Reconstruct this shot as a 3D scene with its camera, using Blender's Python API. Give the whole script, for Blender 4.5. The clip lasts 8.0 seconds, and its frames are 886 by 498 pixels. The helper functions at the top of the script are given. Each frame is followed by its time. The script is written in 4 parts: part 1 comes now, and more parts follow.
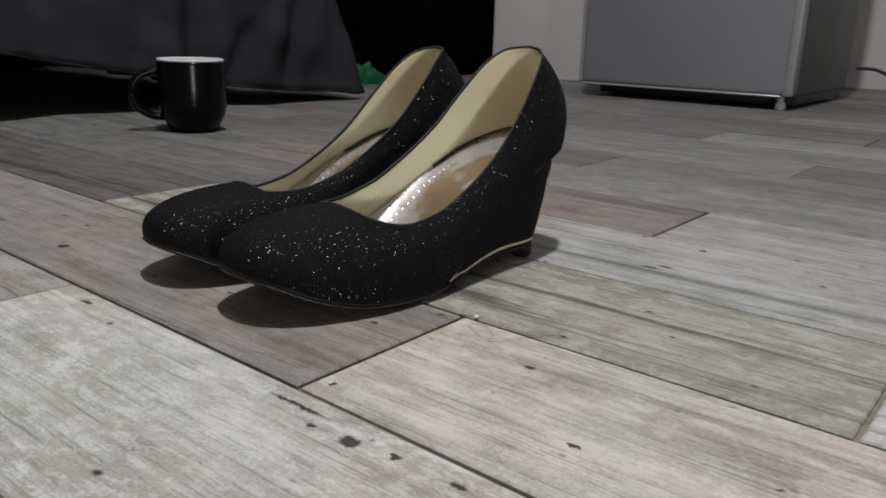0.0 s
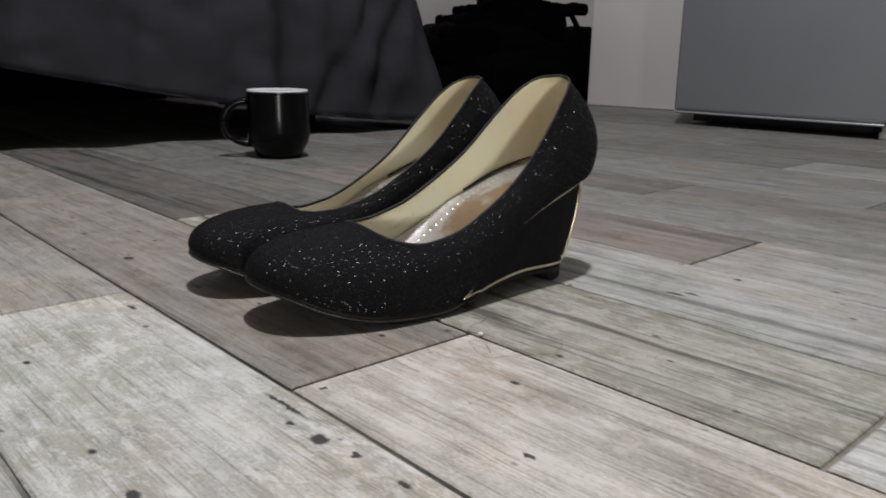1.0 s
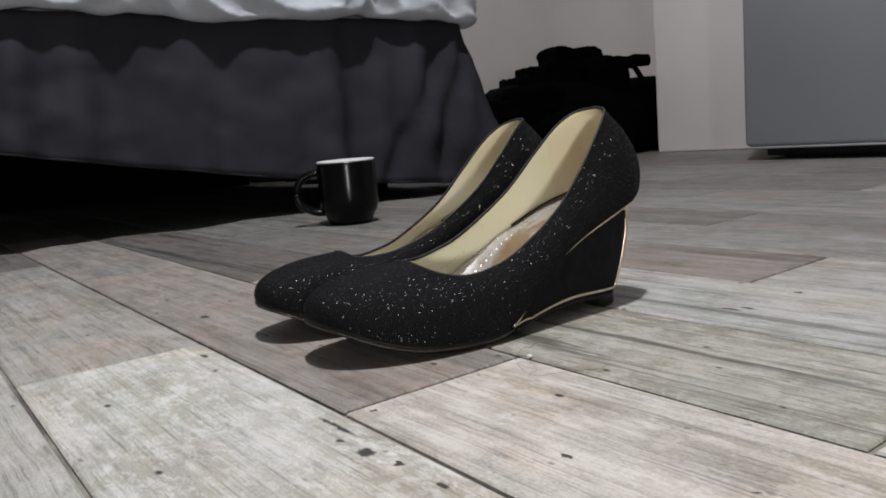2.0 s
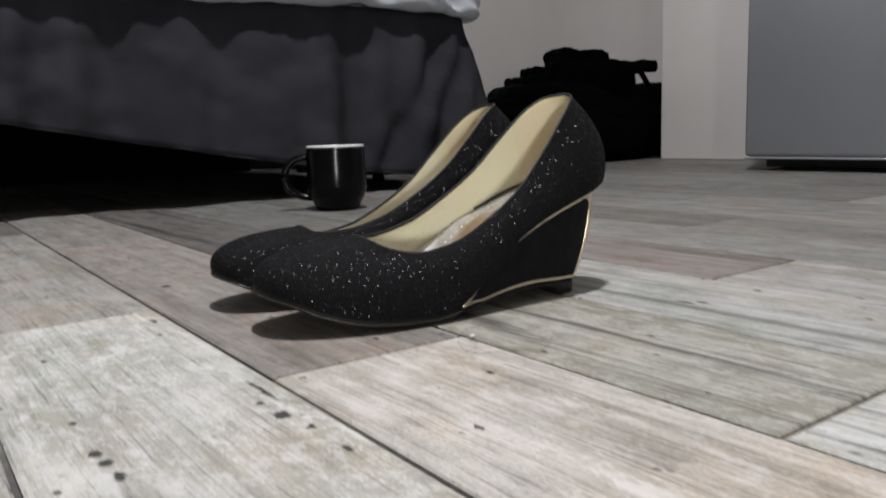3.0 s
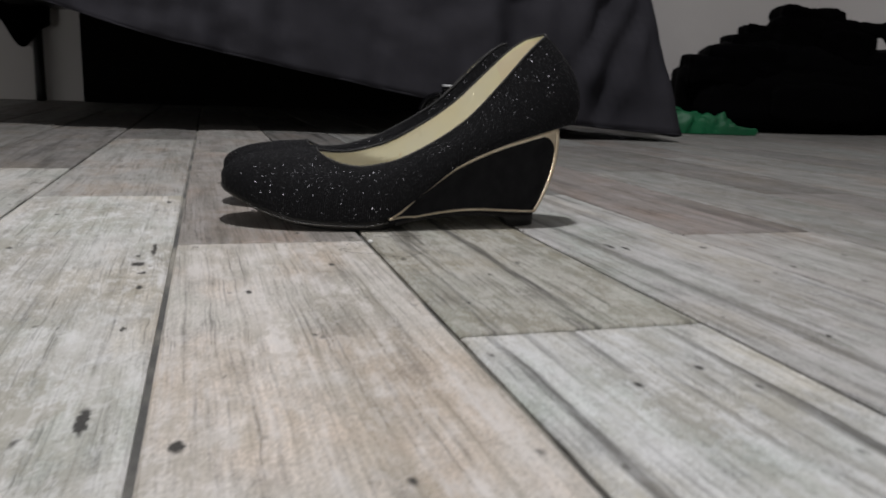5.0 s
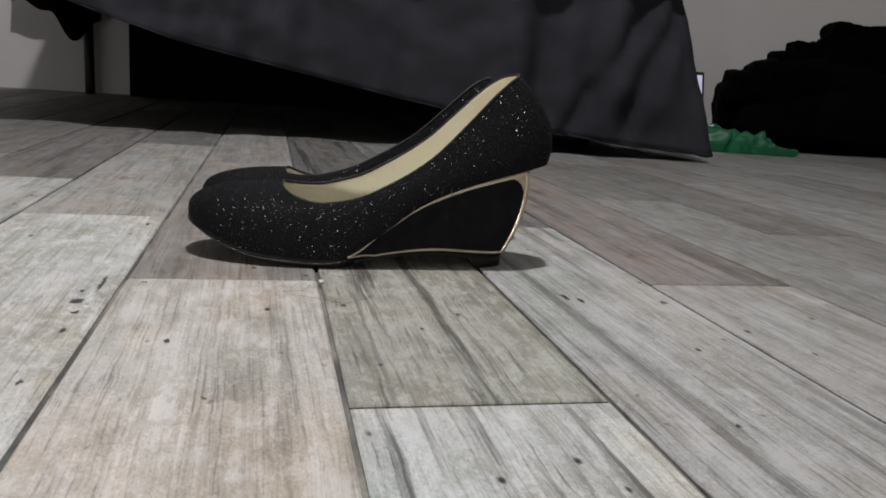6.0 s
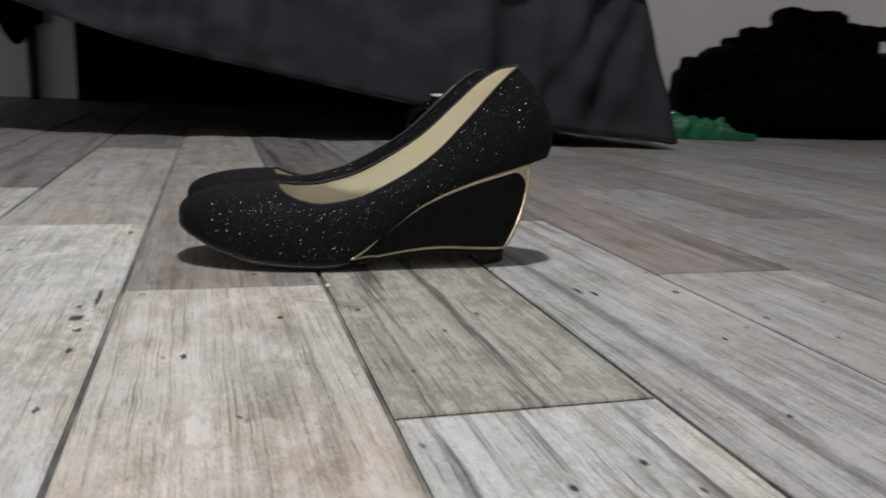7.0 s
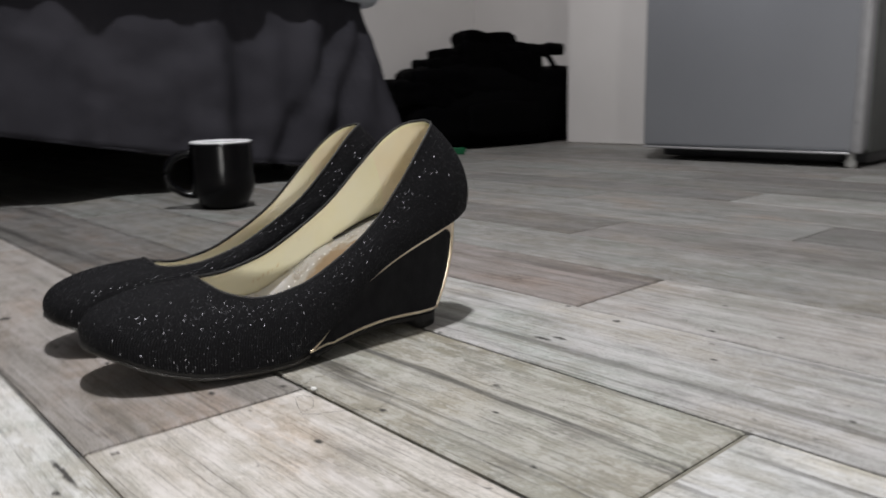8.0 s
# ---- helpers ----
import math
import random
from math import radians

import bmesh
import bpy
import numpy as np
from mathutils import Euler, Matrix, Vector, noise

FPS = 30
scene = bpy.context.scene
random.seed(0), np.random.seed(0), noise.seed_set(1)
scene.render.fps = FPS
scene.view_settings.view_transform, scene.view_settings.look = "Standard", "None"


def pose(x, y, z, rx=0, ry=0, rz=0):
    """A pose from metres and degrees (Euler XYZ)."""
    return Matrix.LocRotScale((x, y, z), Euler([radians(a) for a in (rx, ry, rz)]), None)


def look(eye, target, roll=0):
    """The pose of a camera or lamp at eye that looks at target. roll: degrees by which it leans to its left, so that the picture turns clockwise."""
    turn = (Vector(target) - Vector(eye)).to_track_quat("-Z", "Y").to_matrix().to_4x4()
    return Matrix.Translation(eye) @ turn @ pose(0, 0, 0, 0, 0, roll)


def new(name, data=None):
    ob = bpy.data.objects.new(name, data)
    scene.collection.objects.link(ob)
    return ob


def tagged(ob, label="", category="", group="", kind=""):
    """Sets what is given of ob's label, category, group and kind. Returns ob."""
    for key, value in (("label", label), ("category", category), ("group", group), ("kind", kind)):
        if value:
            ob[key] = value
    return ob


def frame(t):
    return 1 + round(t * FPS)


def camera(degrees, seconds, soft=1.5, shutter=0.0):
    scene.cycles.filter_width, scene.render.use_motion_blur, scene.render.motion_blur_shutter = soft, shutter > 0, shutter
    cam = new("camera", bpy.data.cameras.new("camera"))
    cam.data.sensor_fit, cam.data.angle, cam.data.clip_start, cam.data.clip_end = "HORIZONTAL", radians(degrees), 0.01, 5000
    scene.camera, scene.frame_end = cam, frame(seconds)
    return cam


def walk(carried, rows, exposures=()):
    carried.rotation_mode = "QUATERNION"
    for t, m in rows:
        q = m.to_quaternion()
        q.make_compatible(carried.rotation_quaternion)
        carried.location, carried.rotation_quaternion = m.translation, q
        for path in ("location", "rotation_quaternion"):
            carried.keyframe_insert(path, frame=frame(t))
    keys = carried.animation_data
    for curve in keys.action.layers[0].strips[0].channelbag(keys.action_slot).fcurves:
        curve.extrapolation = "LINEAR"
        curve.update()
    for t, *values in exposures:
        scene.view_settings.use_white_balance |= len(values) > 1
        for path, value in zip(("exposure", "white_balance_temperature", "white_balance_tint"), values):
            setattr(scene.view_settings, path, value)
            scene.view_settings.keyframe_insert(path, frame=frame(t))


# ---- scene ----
cam = camera(59.7, 8.0, soft=1.8, shutter=0.5)
PATH = [
    (0, (-0.181, -0.212, 0.136), (1.331, 0.973, -0.418), 1.6),
    (0.3, (-0.175, -0.224, 0.138), (1.291, 1.028, -0.395), 2.1),
    (0.5, (-0.17, -0.232, 0.139), (1.254, 1.083, -0.356), 2.3),
    (0.7, (-0.167, -0.245, 0.139), (1.187, 1.143, -0.349), 2.2),
    (1, (-0.161, -0.261, 0.137), (1.176, 1.144, -0.351), 0.9),
    (1.3, (-0.16, -0.275, 0.132), (1.19, 1.149, -0.25), -3.0),
    (1.5, (-0.159, -0.28, 0.132), (1.112, 1.237, -0.161), -6.1),
    (1.7, (-0.158, -0.286, 0.128), (1.059, 1.27, -0.181), -6.3),
    (2.8, (-0.143, -0.297, 0.107), (1.035, 1.295, -0.171), -1.5),
    (3, (-0.133, -0.308, 0.105), (1.046, 1.278, -0.199), -1.9),
    (3.2, (-0.133, -0.31, 0.092), (1.022, 1.287, -0.246), 0.5),
    (3.5, (-0.114, -0.315, 0.112), (0.8, 1.41, -0.326), 1.5),
    (3.8, (-0.072, -0.354, 0.107), (0.793, 1.391, -0.35), 1.8),
    (4, (-0.041, -0.378, 0.107), (0.834, 1.358, -0.362), 2.4),
    (4.2, (-0.023, -0.399, 0.104), (0.851, 1.352, -0.306), 2.3),
    (4.5, (-0.012, -0.434, 0.092), (0.777, 1.356, -0.324), 2.4),
    (4.7, (-0.006, -0.435, 0.084), (0.703, 1.388, -0.33), 2.1),
    (5.8, (0.063, -0.437, 0.124), (0.544, 1.456, -0.307), 4.0),
    (6, (0.067, -0.441, 0.121), (0.549, 1.45, -0.315), 4.2),
    (6.5, (0.071, -0.442, 0.119), (0.465, 1.466, -0.331), 4.5),
    (7, (0.04, -0.42, 0.118), (0.637, 1.437, -0.324), 2.7),
    (7.5, (-0.03, -0.371, 0.127), (0.973, 1.315, -0.265), 2.8),
    (8, (-0.087, -0.316, 0.139), (1.237, 1.133, -0.246), -1.3),
]
walk(cam, [(t, look(eye, target, roll)) for t, eye, target, roll in PATH], exposures=[(0.0, -0.2), (1.2, 0.0), (2.0, 0.15), (3.0, 0.2), (3.5, 0.0), (4.5, -0.17), (6.5, -0.06), (7.0, -0.08), (8.0, 0.24)])

# ---- light ----
world = bpy.data.worlds.new("room_air")
scene.world = world
world.use_nodes = True
world.node_tree.nodes["Background"].inputs[0].default_value = (0.9, 0.95, 1.0, 1)
world.node_tree.nodes["Background"].inputs[1].default_value = 0.0015
lamp_data = bpy.data.lights.new("lamp", "POINT")
lamp_data.energy, lamp_data.shadow_soft_size = 94.0, 0.045
lamp_data.color = (0.985, 0.975, 1.0)
lamp = new("lamp", lamp_data)
lamp.location = (0.122, -0.022, 1.7)
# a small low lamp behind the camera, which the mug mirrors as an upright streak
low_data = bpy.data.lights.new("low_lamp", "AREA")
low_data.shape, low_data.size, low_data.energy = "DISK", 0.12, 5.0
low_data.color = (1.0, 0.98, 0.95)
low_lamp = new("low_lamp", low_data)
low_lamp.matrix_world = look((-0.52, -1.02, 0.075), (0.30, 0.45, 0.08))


# ---- materials ----
def rgb(c):
    return (c[0], c[1], c[2], 1.0)


class Mat:
    """Short hand for a node material with one Principled shader."""

    def __init__(self, name, color, rough=0.5, metal=0.0, spec=0.5):
        self.m = bpy.data.materials.new(name)
        self.m.use_nodes = True
        self.t = self.m.node_tree
        self.b = self.t.nodes["Principled BSDF"]
        self.b.inputs["Base Color"].default_value = rgb(color)
        self.b.inputs["Roughness"].default_value = rough
        self.b.inputs["Metallic"].default_value = metal
        self.b.inputs["Specular IOR Level"].default_value = spec

    def node(self, kind, **sets):
        n = self.t.nodes.new(kind)
        for key, value in sets.items():
            if key in n.inputs:
                n.inputs[key].default_value = value
        return n

    def link(self, a, b):
        self.t.links.new(a, b)

    def coords(self, scale=(1, 1, 1), kind="Object"):
        tc = self.node("ShaderNodeTexCoord")
        mp = self.node("ShaderNodeMapping", Scale=scale)
        self.link(tc.outputs[kind], mp.inputs[0])
        return mp.outputs[0]

    def noise(self, vec, scale, detail=4.0, rough=0.55):
        n = self.node("ShaderNodeTexNoise", Scale=scale, Detail=detail, Roughness=rough)
        if vec is not None:
            self.link(vec, n.inputs["Vector"])
        return n.outputs["Fac"]

    def ramp(self, fac, stops):
        r = self.node("ShaderNodeValToRGB")
        el = r.color_ramp.elements
        while len(el) < len(stops):
            el.new(0.5)
        for e, (p, c) in zip(el, stops):
            e.position = p
            e.color = rgb(c) if isinstance(c, tuple) else (c, c, c, 1)
        self.link(fac, r.inputs[0])
        return r.outputs[0]

    def mix(self, fac, a, b, mode="MIX"):
        n = self.t.nodes.new("ShaderNodeMix")
        n.data_type, n.blend_type = "RGBA", mode
        for sock, value in ((n.inputs[0], fac), (n.inputs[6], a), (n.inputs[7], b)):
            if isinstance(value, (int, float)):
                sock.default_value = value
            elif isinstance(value, tuple):
                sock.default_value = rgb(value)
            else:
                self.link(value, sock)
        return n.outputs[2]

    def math(self, op, a, b=0.0, clamp=False):
        n = self.t.nodes.new("ShaderNodeMath")
        n.operation, n.use_clamp = op, clamp
        for sock, value in zip(n.inputs, (a, b)):
            if isinstance(value, (int, float)):
                sock.default_value = value
            else:
                self.link(value, sock)
        return n.outputs[0]

    def bump(self, height, strength=0.3, dist=0.001):
        n = self.node("ShaderNodeBump", Strength=strength, Distance=dist)
        self.link(height, n.inputs["Height"])
        self.link(n.outputs[0], self.b.inputs["Normal"])
        return n

    def color(self, sock):
        self.link(sock, self.b.inputs["Base Color"])

    def rough(self, sock):
        self.link(sock, self.b.inputs["Roughness"])


KNOTS = (
    (-0.016, -0.045, 0.0038, 0.0055), (-0.013, -0.063, 0.002, 0.003), (-0.017, -0.027, 0.0017, 0.0022), (-0.007, 0.148, 0.002, 0.006),
    (0.011, -0.009, 0.002, 0.002), (0.032, -0.104, 0.0014, 0.003), (0.033, 0.252, 0.004, 0.005), (-0.081, -0.036, 0.0025, 0.004),
    (-0.080, -0.046, 0.003, 0.004), (-0.079, -0.06, 0.002, 0.005), (-0.107, -0.045, 0.0015, 0.006), (-0.097, -0.059, 0.0014, 0.002),
    (-0.010, -0.012, 0.0014, 0.018), (0.246, -0.036, 0.0022, 0.007), (0.253, -0.043, 0.002, 0.006), (0.304, -0.047, 0.003, 0.003),
    (-0.013, -0.089, 0.0015, 0.004), (-0.015, -0.147, 0.001, 0.003), (-0.019, -0.226, 0.002, 0.011), (0.005, -0.246, 0.0025, 0.004),
)


def tile_material():
    """Wood-look porcelain: streaks along y, scuffs, dark knots and cracks; tint from the object's colour."""
    k = Mat("wood_look_tile", (0.5, 0.5, 0.5), 0.55, 0, 0.2)
    info = k.node("ShaderNodeObjectInfo")
    geo = k.node("ShaderNodeNewGeometry")
    off = k.math("MULTIPLY", info.outputs["Random"], 37.0)
    shift = k.node("ShaderNodeCombineXYZ")
    k.link(off, shift.inputs[0]), k.link(off, shift.inputs[1])
    warp = k.node("ShaderNodeTexNoise", Scale=22.0, Detail=3.0)
    k.link(geo.outputs["Position"], warp.inputs["Vector"])
    bent = k.t.nodes.new("ShaderNodeVectorMath")
    bent.operation = "MULTIPLY_ADD"
    k.link(warp.outputs["Color"], bent.inputs[0])
    bent.inputs[1].default_value = (0.0035, 0.0035, 0)
    k.link(geo.outputs["Position"], bent.inputs[2])
    add = k.t.nodes.new("ShaderNodeVectorMath")
    k.link(bent.outputs[0], add.inputs[0]), k.link(shift.outputs[0], add.inputs[1])

    def scaled(sx, sy):
        mp = k.node("ShaderNodeMapping", Scale=(sx, sy, 1))
        k.link(add.outputs[0], mp.inputs[0])
        return mp.outputs[0]

    broad = k.noise(scaled(26, 2.2), 1.0, 5.0, 0.6)
    streak = k.noise(scaled(130, 5.0), 1.0, 7.0, 0.7)
    fine = k.noise(scaled(620, 11.0), 1.0, 4.0, 0.7)
    blotch = k.noise(scaled(46, 24), 1.0, 8.0, 0.75)
    grit = k.noise(scaled(900, 500), 1.0, 3.0, 0.6)
    hue = k.noise(scaled(15, 7), 1.0, 4.0, 0.6)
    def amount(name):
        a = k.node("ShaderNodeAttribute")
        a.attribute_type, a.attribute_name = "OBJECT", name
        return a.outputs["Fac"]

    grit_of, crack_of, pink_of = amount("grit"), amount("crack"), amount("pink")
    tint = k.mix(pink_of, k.ramp(hue, [(0.34, (0.93, 0.99, 0.95)), (0.5, (1.0, 1.0, 1.0)), (0.66, (1.05, 1.0, 0.91))]), k.ramp(hue, [(0.34, (0.98, 0.985, 0.97)), (0.5, (1.0, 0.985, 0.96)), (0.64, (1.10, 0.97, 0.88))]))
    base = k.mix(1.0, info.outputs["Color"], tint, "MULTIPLY")
    base = k.mix(1.0, base, k.ramp(broad, [(0.30, (0.72, 0.71, 0.67)), (0.46, (0.96, 0.96, 0.95)), (0.7, (1.14, 1.14, 1.14))]), "MULTIPLY")
    soft = k.ramp(streak, [(0.33, (0.72, 0.715, 0.69)), (0.45, (0.95, 0.95, 0.94)), (0.6, (1.06, 1.06, 1.06)), (0.75, (1.2, 1.2, 1.2))])
    base = k.mix(1.0, base, soft, "MULTIPLY")
    base = k.mix(1.0, base, k.ramp(blotch, [(0.37, 0.76), (0.45, 0.98), (0.55, 1.05), (0.66, 1.18)]), "MULTIPLY")
    base = k.mix(1.0, base, k.ramp(fine, [(0.34, 0.52), (0.46, 1.0), (0.68, 1.18)]), "MULTIPLY")
    base = k.mix(1.0, base, k.ramp(grit, [(0.33, 0.80), (0.5, 1.02), (0.7, 1.16)]), "MULTIPLY")
    white = k.ramp(k.math("ADD", k.math("MULTIPLY", streak, 0.45), k.math("MULTIPLY", blotch, 0.7)), [(0.585, 0.0), (0.67, 0.75)])
    base = k.mix(white, base, k.mix(1.0, info.outputs["Color"], (1.26, 1.26, 1.27), "MULTIPLY"))
    # ragged patches where the pale top coat is rubbed through, and flakes that stay white
    rubbed = k.ramp(k.noise(scaled(75, 42), 1.0, 12.0, 0.8), [(0.47, 0.0), (0.515, 1.0)])
    zone = k.ramp(k.noise(scaled(20, 9), 1.0, 3.0), [(0.40, 0.15), (0.62, 1.0)])
    base = k.mix(k.math("MULTIPLY", k.math("MULTIPLY", rubbed, zone), grit_of), base, k.mix(1.0, info.outputs["Color"], (0.62, 0.585, 0.48), "MULTIPLY"))
    flake = k.ramp(k.noise(scaled(150, 60), 1.0, 10.0, 0.75), [(0.53, 0.0), (0.57, 1.0)])
    base = k.mix(k.math("MULTIPLY", flake, k.math("MULTIPLY", grit_of, 0.75)), base, k.mix(1.0, info.outputs["Color"], (1.36, 1.37, 1.39), "MULTIPLY"))
    # hair cracks along the grain, in patches
    crack = k.ramp(k.noise(scaled(430, 20), 1.0, 5.0, 0.64), [(0.37, 1.0), (0.40, 0.0)])
    patch = k.ramp(k.noise(scaled(28, 8), 1.0, 3.0), [(0.42, 0.10), (0.58, 1.0)])
    # dark weathered seams in some of the tiles
    seam = k.math("MULTIPLY", k.ramp(k.noise(scaled(75, 2.2), 1.0, 6.0, 0.66), [(0.39, 1.0), (0.47, 0.0)]), info.outputs["Alpha"])
    # pores
    vor = k.node("ShaderNodeTexVoronoi", Scale=1.0, Randomness=1.0)
    k.link(scaled(85, 52), vor.inputs["Vector"])
    pores = k.ramp(vor.outputs["Distance"], [(0.08, 1.0), (0.17, 0.0)])
    pick = k.ramp(k.noise(scaled(60, 36), 1.0, 2.0), [(0.56, 0.0), (0.59, 1.0)])
    dark = k.math("MAXIMUM", k.math("MULTIPLY", pores, pick), k.math("MULTIPLY", crack, k.math("MULTIPLY", patch, crack_of)))
    dark = k.math("MAXIMUM", dark, k.math("MULTIPLY", seam, 0.75))
    # the large knots
    wob = k.node("ShaderNodeTexNoise", Scale=420.0, Detail=2.0)
    k.link(geo.outputs["Position"], wob.inputs["Vector"])
    wv = k.t.nodes.new("ShaderNodeVectorMath")
    wv.operation = "MULTIPLY_ADD"
    k.link(wob.outputs["Color"], wv.inputs[0])
    wv.inputs[1].default_value = (0.004, 0.004, 0)
    k.link(geo.outputs["Position"], wv.inputs[2])
    for x, y, rx, ry in KNOTS:
        mp = k.node("ShaderNodeMapping", Location=(-(x + 0.002) / rx, -(y + 0.002) / ry, 0), Scale=(1 / rx, 1 / ry, 0))
        k.link(wv.outputs[0], mp.inputs[0])
        ln = k.t.nodes.new("ShaderNodeVectorMath")
        ln.operation = "LENGTH"
        k.link(mp.outputs[0], ln.inputs[0])
        dark = k.math("MAXIMUM", dark, k.ramp(ln.outputs["Value"], [(0.6, 0.95), (1.0, 0.0)]))
    base = k.mix(dark, base, (0.04, 0.038, 0.036))
    k.color(base)
    k.rough(k.ramp(k.noise(scaled(40, 18), 1.0, 4.0), [(0.3, 0.44), (0.7, 0.62)]))
    k.bump(k.math("SUBTRACT", k.math("ADD", streak, k.math("ADD", k.math("MULTIPLY", fine, 0.8), k.math("MULTIPLY", rubbed, -0.25))), dark), 0.42, 0.0007)
    return k.m


def grout_material():
    """Dark grout, in places washed out to a pale grey, with grit."""
    k = Mat("dark_grout", (0.1, 0.1, 0.1), 0.9, 0, 0.2)
    v = k.coords((1, 1, 1))
    pale = k.ramp(k.noise(v, 11, 3), [(0.46, 0.0), (0.62, 1.0)])
    base = k.mix(k.noise(v, 150, 4), (0.05, 0.05, 0.05), (0.16, 0.158, 0.15))
    base = k.mix(pale, base, k.mix(k.noise(v, 260, 3), (0.14, 0.135, 0.12), (0.40, 0.38, 0.33)))
    k.color(base)
    k.bump(k.noise(v, 700, 4), 0.5, 0.001)
    return k.m


def wall_material():
    k = Mat("painted_plaster", (0.62, 0.6, 0.58), 0.7, 0, 0.3)
    v = k.coords((1, 1, 1))
    k.color(k.mix(k.ramp(k.noise(v, 2.5, 5), [(0.3, 0.0), (0.7, 1.0)]), (0.54, 0.52, 0.505), (0.60, 0.58, 0.565)))
    k.bump(k.noise(v, 160, 4), 0.12, 0.001)
    return k.m


def glitter_material():
    """Black woven cloth with a grid of tiny metallic flecks that lie at odd angles."""
    k = Mat("black_glitter_cloth", (0.006, 0.006, 0.007), 0.7, 0, 0.1)
    v = k.coords((1, 1, 1))
    vor = k.node("ShaderNodeTexVoronoi", Scale=740.0, Randomness=0.16)
    vor.voronoi_dimensions = "2D"
    k.link(k.coords((1, 1, 1), "UV"), vor.inputs["Vector"])
    weave = k.ramp(vor.outputs["Distance"], [(0.1, 1.0), (0.5, 0.0)])
    k.color(k.mix(k.math("MULTIPLY", weave, k.noise(v, 70, 4)), (0.0035, 0.0035, 0.0042), (0.013, 0.013, 0.0152)))
    k.bump(weave, 0.45, 0.0006)
    sep = k.node("ShaderNodeSeparateColor")
    k.link(vor.outputs["Color"], sep.inputs[0])
    geo = k.node("ShaderNodeNewGeometry")
    core = k.ramp(vor.outputs["Distance"], [(0.20, 1.0), (0.32, 0.0)])

    big = k.node("ShaderNodeTexVoronoi", Scale=420.0, Randomness=0.85)
    big.voronoi_dimensions = "2D"
    k.link(k.coords((1, 1, 1), "UV"), big.inputs["Vector"])

    def flecks(source, tilt, rough, tone):
        sub = k.t.nodes.new("ShaderNodeVectorMath")
        sub.operation = "SUBTRACT"
        k.link(source.outputs["Color"], sub.inputs[0])
        sub.inputs[1].default_value = (0.5, 0.5, 0.5)
        scl = k.t.nodes.new("ShaderNodeVectorMath")
        scl.operation = "SCALE"
        k.link(sub.outputs[0], scl.inputs[0])
        scl.inputs[3].default_value = tilt
        add = k.t.nodes.new("ShaderNodeVectorMath")
        k.link(geo.outputs["Normal"], add.inputs[0]), k.link(scl.outputs[0], add.inputs[1])
        nrm = k.t.nodes.new("ShaderNodeVectorMath")
        nrm.operation = "NORMALIZE"
        k.link(add.outputs[0], nrm.inputs[0])
        f = k.node("ShaderNodeBsdfPrincipled")
        f.inputs["Base Color"].default_value = (tone, tone, tone * 1.06, 1)
        f.inputs["Metallic"].default_value, f.inputs["Roughness"].default_value = 1.0, rough
        k.link(nrm.outputs[0], f.inputs["Normal"])
        return f.outputs[0]

    patchy = k.math("MULTIPLY", k.noise(v, 60, 3), 0.9)
    many = k.ramp(k.math("SUBTRACT", k.math("ADD", sep.outputs[2], patchy), 0.6), [(0.48, 0.0), (0.50, 1.0)])
    sepb = k.node("ShaderNodeSeparateColor")
    k.link(big.outputs["Color"], sepb.inputs[0])
    few = k.ramp(k.math("ADD", sepb.outputs[2], k.math("MULTIPLY", k.noise(v, 40, 3), 0.4)), [(1.15, 0.0), (1.16, 1.0)])
    coreb = k.ramp(big.outputs["Distance"], [(0.32, 1.0), (0.39, 0.0)])
    last = k.b.outputs[0]
    for mask, shape, shader in ((many, core, flecks(vor, 1.1, 0.34, 0.045)), (few, coreb, flecks(big, 1.05, 0.19, 1.0))):
        mixer = k.node("ShaderNodeMixShader")
        k.link(k.math("MULTIPLY", shape, mask), mixer.inputs[0])
        k.link(last, mixer.inputs[1]), k.link(shader, mixer.inputs[2])
        last = mixer.outputs[0]
    k.link(last, k.t.nodes["Material Output"].inputs[0])
    return k.m


def mottled(name, c1, c2, rough, metal=0.0, scale=30.0, bump=0.15, dist=0.001, spec=0.5, detail=5.0, stretch=(1, 1, 1)):
    k = Mat(name, c1, rough, metal, spec)
    v = k.coords(stretch)
    n = k.noise(v, scale, detail)
    k.color(k.mix(k.ramp(n, [(0.32, 0.0), (0.68, 1.0)]), c1, c2))
    k.rough(k.math("ADD", k.math("MULTIPLY", k.noise(v, scale * 2.3, 3), 0.16), rough - 0.08))
    if bump:
        k.bump(k.noise(v, scale * 6, 3), bump, dist)
    return k.m


def cloth_material(name, c1, c2, weave=1400.0, rough=0.85, sheen=0.0, spec=0.15):
    k = Mat(name, c1, rough, 0, spec)
    v = k.coords((1, 1, 1))
    k.color(k.mix(k.ramp(k.noise(v, 7, 5), [(0.35, 0.0), (0.65, 1.0)]), c1, c2))
    k.b.inputs["Sheen Weight"].default_value = sheen
    k.bump(k.noise(v, weave, 2), 0.25, 0.0006)
    return k.m


